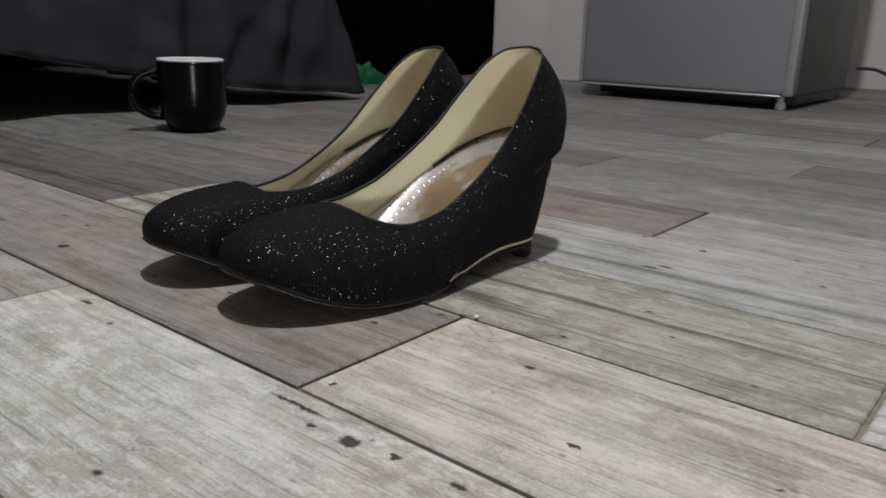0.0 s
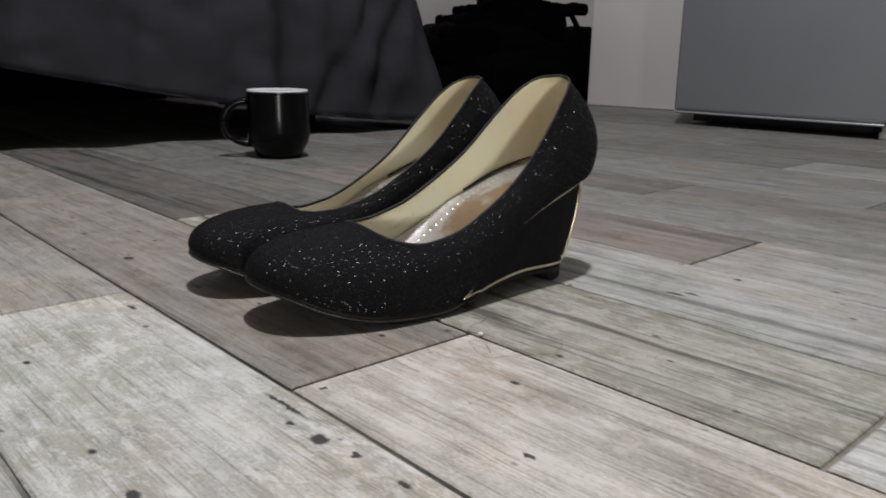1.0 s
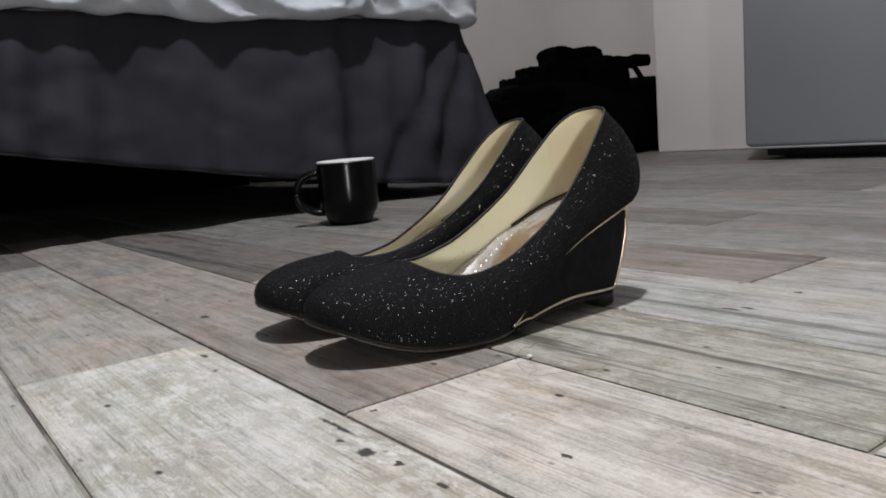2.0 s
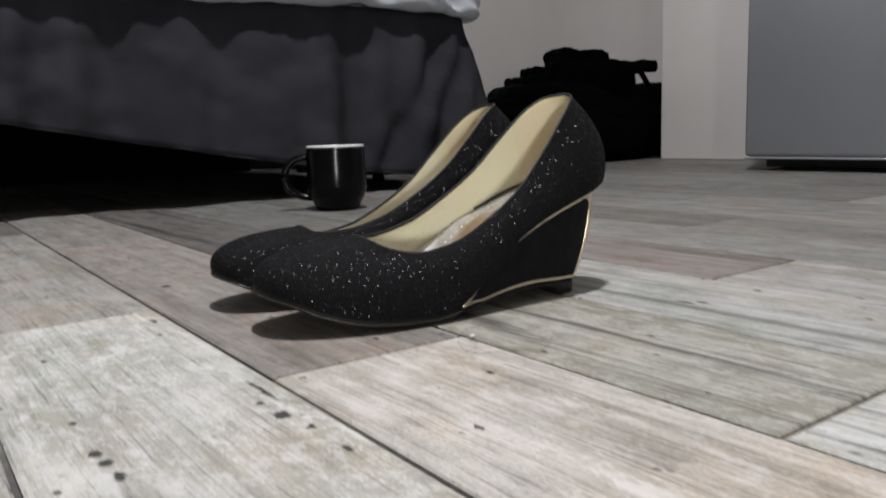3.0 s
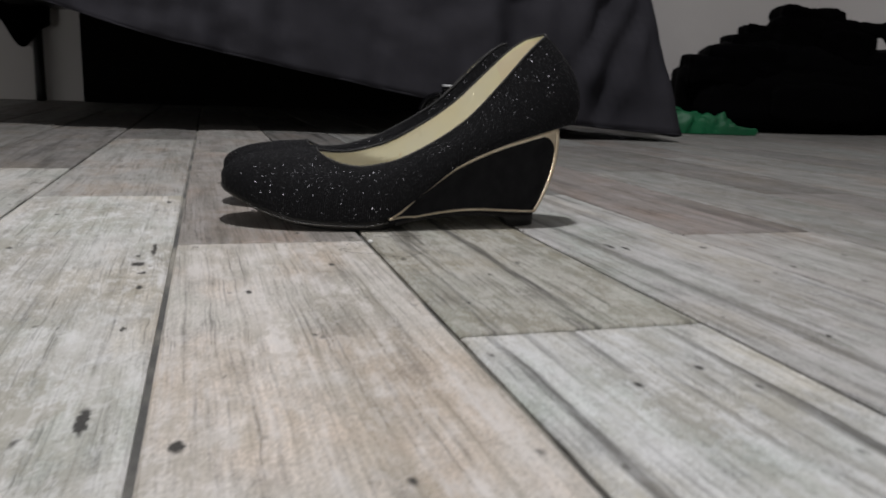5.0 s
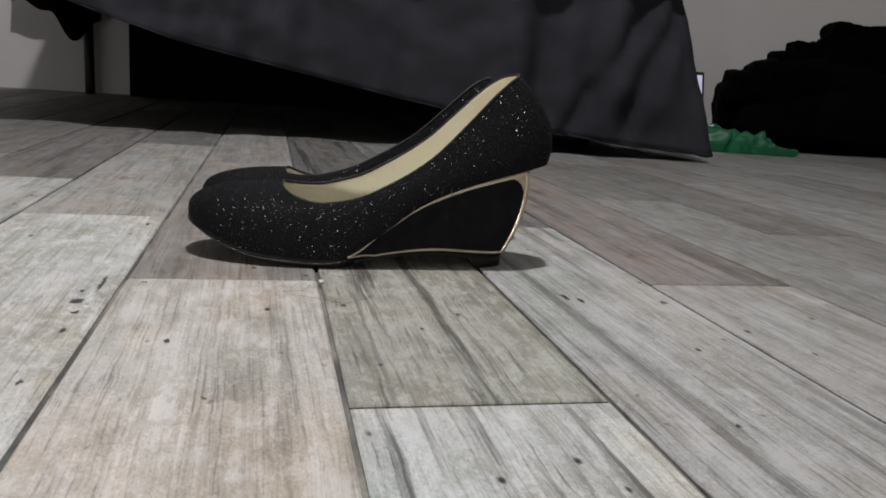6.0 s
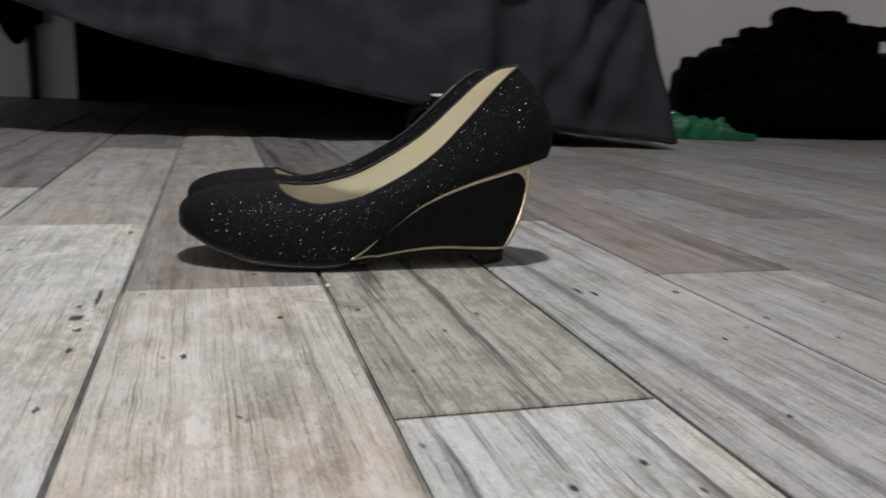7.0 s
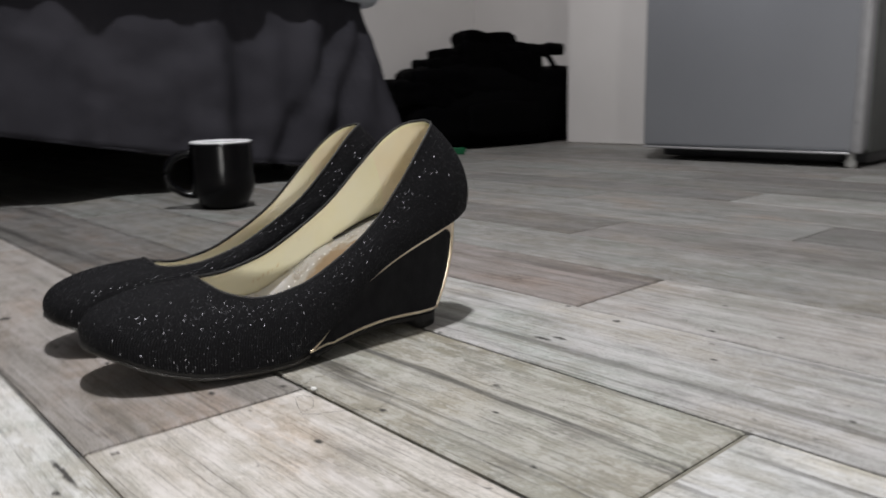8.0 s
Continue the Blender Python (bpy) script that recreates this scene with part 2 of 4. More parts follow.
def lining_material(name, c1, c2):
    """Cream-gold synthetic lining with a pearl sheen, soft creases and rubbed marks."""
    k = Mat(name, (0.9, 0.8, 0.56), 0.34, 0.0, 0.5)
    v = k.coords((1, 1, 1))
    base = k.mix(k.ramp(k.noise(v, 26, 5), [(0.34, 0.0), (0.66, 1.0)]), c1, c2)
    rub = k.ramp(k.noise(v, 75, 6, 0.65), [(0.66, 0.0), (0.78, 0.35)])
    k.color(k.mix(rub, base, (0.62, 0.47, 0.30)))
    k.rough(k.ramp(k.noise(v, 40, 4), [(0.3, 0.26), (0.7, 0.42)]))
    k.b.inputs["Coat Weight"].default_value, k.b.inputs["Coat Roughness"].default_value = 0.5, 0.2
    k.bump(k.math("ADD", k.noise(v, 48, 3), k.math("MULTIPLY", k.noise(v, 700, 2), 0.12)), 0.35, 0.0016)
    return k.m


def insole_material():
    """Silver foil footbed, worn to brown under the foot, with a row of pale punched dots along each edge."""
    k = Mat("worn_metallic_insole", (0.5, 0.47, 0.43), 0.3, 0.75, 0.5)
    v = k.coords((1, 1, 1))
    uv = k.node("ShaderNodeSeparateXYZ")
    k.link(k.coords((1, 1, 1), "UV"), uv.inputs[0])
    across = k.math("ABSOLUTE", k.math("SUBTRACT", uv.outputs[0], 0.5))
    worn = k.math("SUBTRACT", k.math("ADD", k.noise(v, 34, 5), k.ramp(uv.outputs[1], [(0.075, 0.0), (0.14, 0.24)])), k.math("MULTIPLY", across, 0.75))
    base = k.mix(k.ramp(worn, [(0.56, 0.0), (0.66, 0.9)]), (0.56, 0.545, 0.55), (0.36, 0.245, 0.15))
    base = k.mix(k.ramp(k.noise(v, 160, 4), [(0.58, 0.0), (0.7, 0.5)]), base, (0.30, 0.22, 0.15))
    k.color(base)
    # dots
    wave = k.math("ABSOLUTE", k.math("SUBTRACT", k.math("FRACT", k.math("MULTIPLY", uv.outputs[1], 250.0)), 0.5))
    off = k.math("MULTIPLY", k.math("ABSOLUTE", k.math("SUBTRACT", across, 0.37)), 14.0)
    dots = k.ramp(k.math("SQRT", k.math("ADD", k.math("MULTIPLY", wave, wave), k.math("MULTIPLY", off, off))), [(0.12, 0.65), (0.22, 0.0)])
    k.color(k.mix(dots, base, (0.88, 0.87, 0.86)))
    k.rough(k.ramp(k.noise(v, 60, 4), [(0.3, 0.24), (0.7, 0.42)]))
    k.bump(k.math("ADD", dots, k.noise(v, 90, 3)), 0.4, 0.0006)
    return k.m


M_TILE = tile_material()
M_GROUT = grout_material()
M_GROUT_PALE = mottled("pale_grout", (0.17, 0.16, 0.13), (0.27, 0.255, 0.21), 0.9, scale=260, bump=0.4)
M_WALL = wall_material()
# dark colours for surfaces out of view, chosen to hold back bounced light
M_CEIL = mottled("dim_unseen_ceiling", (0.17, 0.165, 0.16), (0.23, 0.22, 0.21), 0.8, scale=3)
M_WALL_DIM = mottled("dim_unseen_wall", (0.16, 0.158, 0.155), (0.21, 0.205, 0.2), 0.75, scale=4)
M_GLITTER = glitter_material()
M_SUEDE = mottled("black_suede", (0.004, 0.004, 0.0048), (0.009, 0.009, 0.010), 0.85, scale=120, bump=0.4, spec=0.12)
M_LINING = lining_material("cream_gold_lining", (0.97, 0.91, 0.60), (0.98, 0.94, 0.69))
M_HEELPAD = lining_material("tan_heel_lining", (0.96, 0.85, 0.59), (0.98, 0.90, 0.68))
M_INSOLE = insole_material()
M_STAMP = mottled("faded_brown_ink", (0.78, 0.65, 0.38), (0.95, 0.87, 0.58), 0.5, scale=700, bump=0)
M_GOLD = mottled("brushed_gold_trim", (0.66, 0.55, 0.40), (0.80, 0.70, 0.54), 0.32, 0.85, scale=90, bump=0.1, dist=0.0003)
M_BINDING = mottled("black_binding", (0.008, 0.008, 0.009), (0.022, 0.021, 0.02), 0.6, scale=300, bump=0.5, dist=0.0005)
M_SOLE = mottled("black_rubber_sole", (0.006, 0.006, 0.006), (0.013, 0.012, 0.011), 0.55, scale=80, bump=0.3, spec=0.2)
M_WELT = mottled("worn_sole_edge", (0.035, 0.031, 0.024), (0.012, 0.011, 0.010), 0.35, scale=140, bump=0.3)
M_MUG = Mat("black_glaze", (0.0015, 0.0015, 0.002), 0.2, 0, 0.2).m
M_MUG_IN = mottled("white_glaze", (0.72, 0.73, 0.75), (0.78, 0.79, 0.8), 0.15, scale=20, bump=0)
M_SKIRT = cloth_material("charcoal_cloth", (0.0195, 0.019, 0.0235), (0.031, 0.030, 0.036))
M_DUVET = mottled("silver_satin", (0.40, 0.42, 0.465), (0.49, 0.51, 0.56), 0.32, 0.0, scale=12, bump=0.1)
M_BLACKCLOTH = cloth_material("black_cloth", (0.0007, 0.0007, 0.0008), (0.0014, 0.0013, 0.0016), sheen=0.0, spec=0.015)
M_BLACKNYLON = mottled("black_nylon", (0.0008, 0.0008, 0.001), (0.0016, 0.0016, 0.0018), 0.75, scale=200, bump=0.3, spec=0.02)
M_GREEN = cloth_material("green_cloth", (0.002, 0.06, 0.022), (0.005, 0.11, 0.042), rough=0.45, spec=0.4)
M_WHITECLOTH = cloth_material("white_print", (0.5, 0.56, 0.55), (0.62, 0.66, 0.64))
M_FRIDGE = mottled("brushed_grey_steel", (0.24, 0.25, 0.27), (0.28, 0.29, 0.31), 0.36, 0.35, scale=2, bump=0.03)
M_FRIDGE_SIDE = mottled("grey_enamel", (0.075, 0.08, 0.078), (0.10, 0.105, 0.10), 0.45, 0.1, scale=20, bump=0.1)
M_CHROME = mottled("light_grey_trim", (0.36, 0.36, 0.37), (0.42, 0.42, 0.43), 0.3, 0.4, scale=60, bump=0)
M_BLACKPLASTIC = mottled("black_plastic", (0.01, 0.01, 0.011), (0.018, 0.018, 0.02), 0.45, scale=80)
M_WHITEPLASTIC = mottled("white_plastic", (0.7, 0.7, 0.68), (0.78, 0.78, 0.76), 0.4, scale=50, bump=0)
M_METAL_BLACK = mottled("black_painted_steel", (0.008, 0.008, 0.008), (0.015, 0.014, 0.014), 0.4, 0.2, scale=60)
# near black: the shade under the bed is put into this colour
M_BOARD = mottled("shade_black_board", (0.002, 0.002, 0.002), (0.004, 0.0036, 0.0034), 0.8, scale=25, spec=0.05)
M_SCREEN = Mat("lit_screen", (0.2, 0.2, 0.25), 0.2)
M_SCREEN.b.inputs["Emission Color"].default_value = (0.75, 0.7, 0.95, 1)
M_SCREEN.b.inputs["Emission Strength"].default_value = 0.6
M_SCREEN = M_SCREEN.m
M_MATTRESS = mottled("mattress_ticking", (0.45, 0.45, 0.47), (0.55, 0.55, 0.57), 0.8, scale=30)


# ---- mesh helpers ----
def thing(name, label, category, group="", at=(0, 0, 0), kind=""):
    e = new(name)
    e.empty_display_size = 0.02
    e.location = at
    return tagged(e, label, category, group, kind)


def part(name, bm, material, parent=None, label="", smooth=True):
    """Links a bmesh as one mesh object under a thing or part; the mesh is given in the parent's own space."""
    bmesh.ops.recalc_face_normals(bm, faces=bm.faces)
    me = bpy.data.meshes.new(name)
    bm.to_mesh(me)
    bm.free()
    for p in me.polygons:
        p.use_smooth = smooth
    me.materials.append(material)
    ob = new(name, me)
    if parent is not None:
        ob.parent = parent
    return tagged(ob, label)


def grid_mesh(rows, close_u=False, close_v=False, caps=False):
    """A sheet through rows of points."""
    bm = bmesh.new()
    vs = [[bm.verts.new(p) for p in r] for r in rows]
    n, m = len(vs), len(vs[0])
    for i in range(n if close_v else n - 1):
        for j in range(m if close_u else m - 1):
            a, b, c, d = vs[i][j], vs[i][(j + 1) % m], vs[(i + 1) % n][(j + 1) % m], vs[(i + 1) % n][j]
            q = []
            for x in (a, b, c, d):
                if x not in q:
                    q.append(x)
            bm.faces.new(q)
    if caps:
        bm.faces.new(vs[0])
        bm.faces.new(vs[-1])
    return bm


def box_mesh(x0, x1, y0, y1, z0, z1, bevel=0.0, seg=2):
    bm = bmesh.new()
    bmesh.ops.create_cube(bm, size=1.0)
    for v in bm.verts:
        v.co = Vector((x0 + (v.co.x + 0.5) * (x1 - x0), y0 + (v.co.y + 0.5) * (y1 - y0), z0 + (v.co.z + 0.5) * (z1 - z0)))
    if bevel:
        bmesh.ops.bevel(bm, geom=list(bm.edges), offset=bevel, segments=seg, affect="EDGES", profile=0.5)
    return bm


def tube_mesh(points, radius, sides=8, closed=False, flat=1.0):
    """A tube along points; flat squeezes it along its second axis."""
    pts = [Vector(p) for p in points]
    n = len(pts)
    rings = []
    ref = Vector((0, 0, 1))
    for i, p in enumerate(pts):
        a = pts[(i - 1) % n] if closed or i > 0 else pts[i]
        b = pts[(i + 1) % n] if closed or i < n - 1 else pts[i]
        d = (b - a).normalized()
        s = d.cross(ref)
        if s.length < 1e-4:
            s = d.cross(Vector((1, 0, 0)))
        s.normalize()
        u = s.cross(d).normalized()
        r = radius(i / max(1, n - 1)) if callable(radius) else radius
        rings.append([p + s * math.cos(2 * math.pi * k / sides) * r * flat + u * math.sin(2 * math.pi * k / sides) * r for k in range(sides)])
    return grid_mesh(rings, close_u=True, close_v=closed, caps=not closed)


def lathe_mesh(profile, sides=48):
    return grid_mesh([[(r * math.cos(2 * math.pi * k / sides), r * math.sin(2 * math.pi * k / sides), z) for k in range(sides)] for r, z in profile], close_u=True, caps=True)


def curve(knots):
    """A smooth function through (x, y) knots (monotone cubic)."""
    xs, ys = np.array([k[0] for k in knots], float), np.array([k[1] for k in knots], float)
    d = np.diff(ys) / np.diff(xs)
    m = np.concatenate([[d[0]], np.where(d[:-1] * d[1:] > 0, 2 * d[:-1] * d[1:] / (d[:-1] + d[1:] + 1e-12 * np.sign(d[:-1] + d[1:] + 1e-20)), 0), [d[-1]]])

    def f(x):
        x = min(max(x, xs[0]), xs[-1])
        i = min(int(np.searchsorted(xs, x, "right")) - 1, len(xs) - 2)
        h = xs[i + 1] - xs[i]
        t = (x - xs[i]) / h
        return float((2 * t**3 - 3 * t**2 + 1) * ys[i] + (t**3 - 2 * t**2 + t) * h * m[i] + (3 * t**2 - 2 * t**3) * ys[i + 1] + (t**3 - t**2) * h * m[i + 1])

    return f


# ---- the room ----
X0, X1, Y0, Y1, ZC = -1.75, 2.28, -1.9, 2.05, 2.4
tagged(part("wall_north", box_mesh(X0 - 0.1, X1 + 0.1, Y1, Y1 + 0.1, 0, ZC), M_WALL, smooth=False), "off-white painted plaster wall behind the bed", "wall", kind="structure")
# south and west walls and the ceiling are unseen, dark to deepen shadows
tagged(part("wall_south", box_mesh(X0 - 0.1, X1 + 0.1, Y0 - 0.1, Y0, 0, ZC), M_WALL_DIM, smooth=False), "plain unseen wall, kept dark to cut bounced light", "wall", kind="structure")
tagged(part("wall_west", box_mesh(X0 - 0.1, X0, Y0, Y1, 0, ZC), M_WALL_DIM, smooth=False), "plain unseen wall, kept dark to cut bounced light", "wall", kind="structure")
tagged(part("wall_east", box_mesh(X1, X1 + 0.1, Y0, Y1, 0, ZC), M_WALL, smooth=False), "off-white painted plaster wall behind the refrigerator", "wall", kind="structure")
tagged(part("wall_pier", box_mesh(1.74, X1 - 0.002, 0.84, 1.13, 0, ZC, 0.004), M_WALL, smooth=False), "off-white painted wall pier with a sharp corner", "wall", kind="structure")
tagged(part("ceiling", box_mesh(X0 - 0.1, X1 + 0.1, Y0 - 0.1, Y1 + 0.1, ZC, ZC + 0.1), M_CEIL, smooth=False), "plain unseen ceiling, kept dark to cut bounced light", "ceiling", kind="structure")
floor = tagged(part("floor", box_mesh(X0 - 0.1, X1 + 0.1, Y0 - 0.1, Y1 + 0.1, -0.06, -0.0022), M_GROUT, smooth=False), "grey-beige wood-look plank tile floor with dark joints", "floor", kind="structure")


# ---- bed ----
hem = curve([(-0.50, 0.27), (-0.30, 0.222), (-0.167, 0.179), (-0.034, 0.142), (0.142, 0.109), (0.303, 0.079), (0.642, 0.028), (0.80, 0.012), (0.90, 0.006)])


def skirt_point(s, h):
    """s: metres along the hanging cloth from its loose end; h: 0 at the top, 1 at the hem."""
    front = 1.285
    fold = 0.009 * math.sin(s * 24 + 1.6 * math.sin(s * 7)) + 0.008 * math.sin(s * 57 + 2.2 * math.sin(s * 11 + h)) + 0.004 * noise.noise((s * 9, h * 3, 4.2))
    fold += 0.006 * noise.noise((s * 16, h * 5, 9.1)) + 0.003 * noise.noise((s * 34 + h * 6, h * 14, 2.7))
    fold *= 0.25 + 0.75 * min(1, h / 0.3) + 0.25 * h
    if s < front:
        x = -0.49 + s
        near = max(0.0, (x - 0.55) / 0.245)
        zb = hem(x)
        z = 0.318 + (zb - 0.318) * h
        drop = (0.318 - z) / 0.31
        # slanting creases that fan out from the bed's corner
        for xa, lean, wide, deep in ((0.625, 0.57, 0.016, 0.017), (0.700, 0.42, 0.013, 0.014), (0.572, 0.12, 0.022, 0.009), (0.775, 0.05, 0.016, 0.012), (0.30, 0.10, 0.03, 0.006)):
            away = (x - xa - lean * (z - 0.08)) / wide
            fold += deep * (math.exp(-away * away) - 0.6 * math.exp(-((away - 1.7) ** 2))) * min(1.0, 3.5 * drop) * min(1.0, 0.35 + (z - 0.008) / 0.08)
        return Vector((x + 0.09 * drop * near**2, 0.862 - 0.014 * drop + fold - 0.02 * near**2 * drop, z))
    t = s - front
    z = 0.318 + (0.008 + 0.004 * math.sin(t * 9) - 0.318) * h
    drop = (0.318 - z) / 0.31
    y = 0.862 + t
    return Vector((0.795 + 0.09 * drop * max(0.15, 1 - t * 1.6) + fold * min(1.0, t * 8), y - 0.034 * drop * max(0.0, 1 - t * 10), z))


bed = thing("bed", "low bed on black steel legs beside the wall", "bed", at=(0.19, 1.45, 0))
bx, by = -0.19, -1.45
for lx, ly in ((-0.385, 1.97), (-0.43, 0.93), (0.76, 1.97), (0.76, 1.12)):
    part("leg", tube_mesh([(lx + bx, ly + by, 0.0), (lx + bx, ly + by, 0.02), (lx + bx, ly + by, 0.3)], 0.013, 14), M_METAL_BLACK, bed)
part("frame", box_mesh(-0.445 + bx, 0.785 + bx, 0.88 + by, 2.02 + by, 0.25, 0.315, 0.006), M_METAL_BLACK, bed)
# the board is lowered to the floor to stand for shade below it
part("back_panel", box_mesh(-0.27 + bx, 0.80 + bx, 1.90 + by, 1.925 + by, 0.003, 0.249, 0.003), M_BOARD, bed, "board under the frame, run to the floor and near black as shade")
part("mattress", box_mesh(-0.39 + bx, 0.775 + bx, 0.885 + by, 2.02 + by, 0.316, 0.48, 0.03, 4), M_MATTRESS, bed)

rows = []
NS = 260
for i in range(NS + 1):
    s = 2.42 * i / NS
    rows.append([skirt_point(s, j / 22) for j in range(23)])
sk = grid_mesh(rows)
skirt = part("bed_skirt", sk, M_SKIRT)
mod = skirt.modifiers.new("thick", "SOLIDIFY")
mod.thickness, mod.offset = 0.0022, 0
part("hem", tube_mesh([skirt_point(2.42 * i / NS, 0.992) for i in range(NS + 1)], 0.0015, 6), M_SKIRT, skirt, "stitched charcoal hem")
tagged(skirt, "charcoal grey cloth hanging in folds from the bed", "bed skirt")


def duvet():
    """Satin cover: rolled lower edge, creased and gathered along the side of the mattress."""
    of = curve([(0, 0.0), (0.05, 0.010), (0.11, 0.024), (0.18, 0.040), (0.28, 0.046), (0.4, 0.043), (0.55, 0.034), (0.68, 0.012), (0.8, -0.05), (1, -0.4)])
    zf = curve([(0, 0.004), (0.05, -0.010), (0.11, -0.014), (0.18, -0.006), (0.28, 0.02), (0.4, 0.06), (0.55, 0.11), (0.68, 0.15), (0.8, 0.18), (1, 0.20)])
    rr = []
    n, mm = 560, 44
    for i in range(n + 1):
        s = 0.11 + 2.39 * i / n
        if s < 1.27:
            base, out = Vector((-0.49 + s, 0.862, 0.327)), Vector((0, -1, 0))
        elif s < 1.33:
            a = (s - 1.27) / 0.06 * math.pi / 2
            base, out = Vector((0.78 + 0.012 * math.sin(a), 0.874 - 0.012 * math.cos(a), 0.327)), Vector((math.sin(a), -math.cos(a), 0))
        else:
            base, out = Vector((0.792, 0.874 + s - 1.33, 0.327)), Vector((1, 0, 0))
        row = []
        for j in range(mm + 1):
            g = j / mm
            o, z = 0.8 * of(g), zf(g)
            q = Vector((s * 15 + z * 16, z * 17 - s * 3.0, 1.0))
            ridge = 1 - 2.4 * abs(noise.noise(q)) - 0.6 * abs(noise.noise(q * 2.3 + Vector((5, 1, 2))))
            w = 0.015 * ridge * min(1.0, g / 0.2)
            row.append(base + out * (o + w) + Vector((0, 0, z - 0.003 + 0.005 * math.sin(s * 13) + 0.003 * math.sin(s * 37) + 0.25 * w)))
        rr.append(row)
    ob = part("duvet", grid_mesh(rr), M_DUVET)
    md = ob.modifiers.new("thick", "SOLIDIFY")
    md.thickness, md.offset = 0.004, -1
    tagged(ob, "crumpled silver-grey satin duvet over the mattress edge", "duvet")


duvet()

# black cloth that hangs from the far end of the bed
rows = []
for i in range(25):
    s = i / 24
    x = -0.565 + 0.22 * s
    low = 0.235 - 0.085 * math.exp(-((s - 0.70) / 0.26) ** 2) + 0.01 * math.sin(s * 17)
    rows.append([Vector((x, 1.94 + 0.012 * math.sin(s * 14 + j * 0.3), 0.34 + (low - 0.34) * j / 10)) for j in range(11)])
ob = part("hanging_cloth", grid_mesh(rows), M_BLACKCLOTH)
md = ob.modifiers.new("thick", "SOLIDIFY")
md.thickness = 0.003
tagged(ob, "ragged black cloth end hanging from the bed frame", "cloth")


# ---- refrigerator ----
fridge = thing("refrigerator", "small silver-grey refrigerator standing on the tile floor", "refrigerator", at=(1.355, 0.40, 0))
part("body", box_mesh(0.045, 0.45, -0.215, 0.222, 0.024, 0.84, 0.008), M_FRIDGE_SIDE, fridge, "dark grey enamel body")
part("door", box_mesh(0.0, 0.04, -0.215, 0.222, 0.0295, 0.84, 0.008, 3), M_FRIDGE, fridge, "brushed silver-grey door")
part("door_edge_trim", box_mesh(-0.003, 0.012, -0.217, -0.199, 0.027, 0.84, 0.004), M_CHROME, fridge, "pale bright strip along the door edge")
part("bottom_trim", box_mesh(-0.002, 0.03, -0.197, 0.22, 0.0245, 0.029, 0.002), M_CHROME, fridge, "pale strip under the door")
# added block: the gap's shade under the body is given as black
part("gap_shade_block", box_mesh(0.07, 0.44, -0.205, 0.212, 0.005, 0.0235, 0.002), M_BLACKPLASTIC, fridge, "black block standing for shade in the gap below")
for fx, fy in ((0.03, -0.19), (0.12, 0.19), (0.41, -0.19), (0.41, 0.195)):
    pale = fy < 0
    p = part("foot", lathe_mesh([(0.007, 0.0), (0.0095, 0.0015), (0.0095, 0.012), (0.006, 0.014), (0.006, 0.0243)], 16), M_WHITEPLASTIC if pale else M_BLACKPLASTIC, fridge, "white plastic foot" if pale else "black plastic foot")
    p.location = (fx, fy, 0)

# ---- cables by the refrigerator ----
cab = [(1.79, 0.165, 0.07), (1.86, 0.15, 0.068), (1.95, 0.12, 0.05), (2.05, 0.08, 0.022), (2.12, 0.03, 0.006), (2.2, -0.1, 0.005), (2.24, -0.3, 0.005)]
cx, cy, cz = (curve([(i, p[a]) for i, p in enumerate(cab)]) for a in range(3))
tagged(part("power_cable", tube_mesh([(cx(i / 8), cy(i / 8), cz(i / 8)) for i in range(49)], 0.004, 8), M_BLACKPLASTIC), "thin black power cable drooping to the floor", "cable")


# ---- mug ----
mug = thing("mug", "glossy black ceramic mug with a white inside", "mug", at=(0.3965, 0.648, 0))
mug.scale = (1, 1, 0.965)
outer = [(0.024, 0.0), (0.029, 0.0012), (0.0305, 0.004), (0.034, 0.012), (0.0385, 0.020), (0.0412, 0.030), (0.0414, 0.036), (0.0411, 0.055), (0.0404, 0.086), (0.0405, 0.0895)]
part("body", lathe_mesh(outer + [(0.0388, 0.0898)], 64), M_MUG, mug)
part("inside", lathe_mesh([(0.0404, 0.0897), (0.0402, 0.0918), (0.0394, 0.0926), (0.0385, 0.0915), (0.0382, 0.088), (0.0375, 0.05), (0.034, 0.018), (0.02, 0.008), (0.002, 0.0075)], 64), M_MUG_IN, mug, "white glazed inside and rim")
hd = Vector((-0.87, 0.49, 0)).normalized()
hp = []
for i in range(25):
    a = math.pi * (0.5 - i / 24)
    r, hz = 0.034 * math.cos(a) ** 0.8 if math.cos(a) > 0 else 0, 0.048 + 0.029 * math.sin(a)
    hp.append(hd * (0.037 + r - 0.003 * (hz < 0.03)) + Vector((0, 0, hz)))
part("handle", tube_mesh(hp, 0.0052, 12, flat=1.25), M_MUG, mug)


# ---- shoes ----
EU = curve([(0, 0.0), (0.08, 0.0035), (0.16, 0.013), (0.26, 0.035), (0.36, 0.062), (0.46, 0.090), (0.56, 0.122), (0.66, 0.153), (0.76, 0.183), (0.86, 0.209), (0.93, 0.223), (0.97, 0.2305), (1, 0.232)])
EW = curve([(0, 0.0), (0.02, 0.0062), (0.08, 0.0155), (0.16, 0.0265), (0.26, 0.0362), (0.36, 0.0412), (0.46, 0.0415), (0.56, 0.0375), (0.66, 0.0338), (0.76, 0.0315), (0.86, 0.0265), (0.93, 0.0185), (0.97, 0.0118), (0.99, 0.0065), (1, 0.0)])
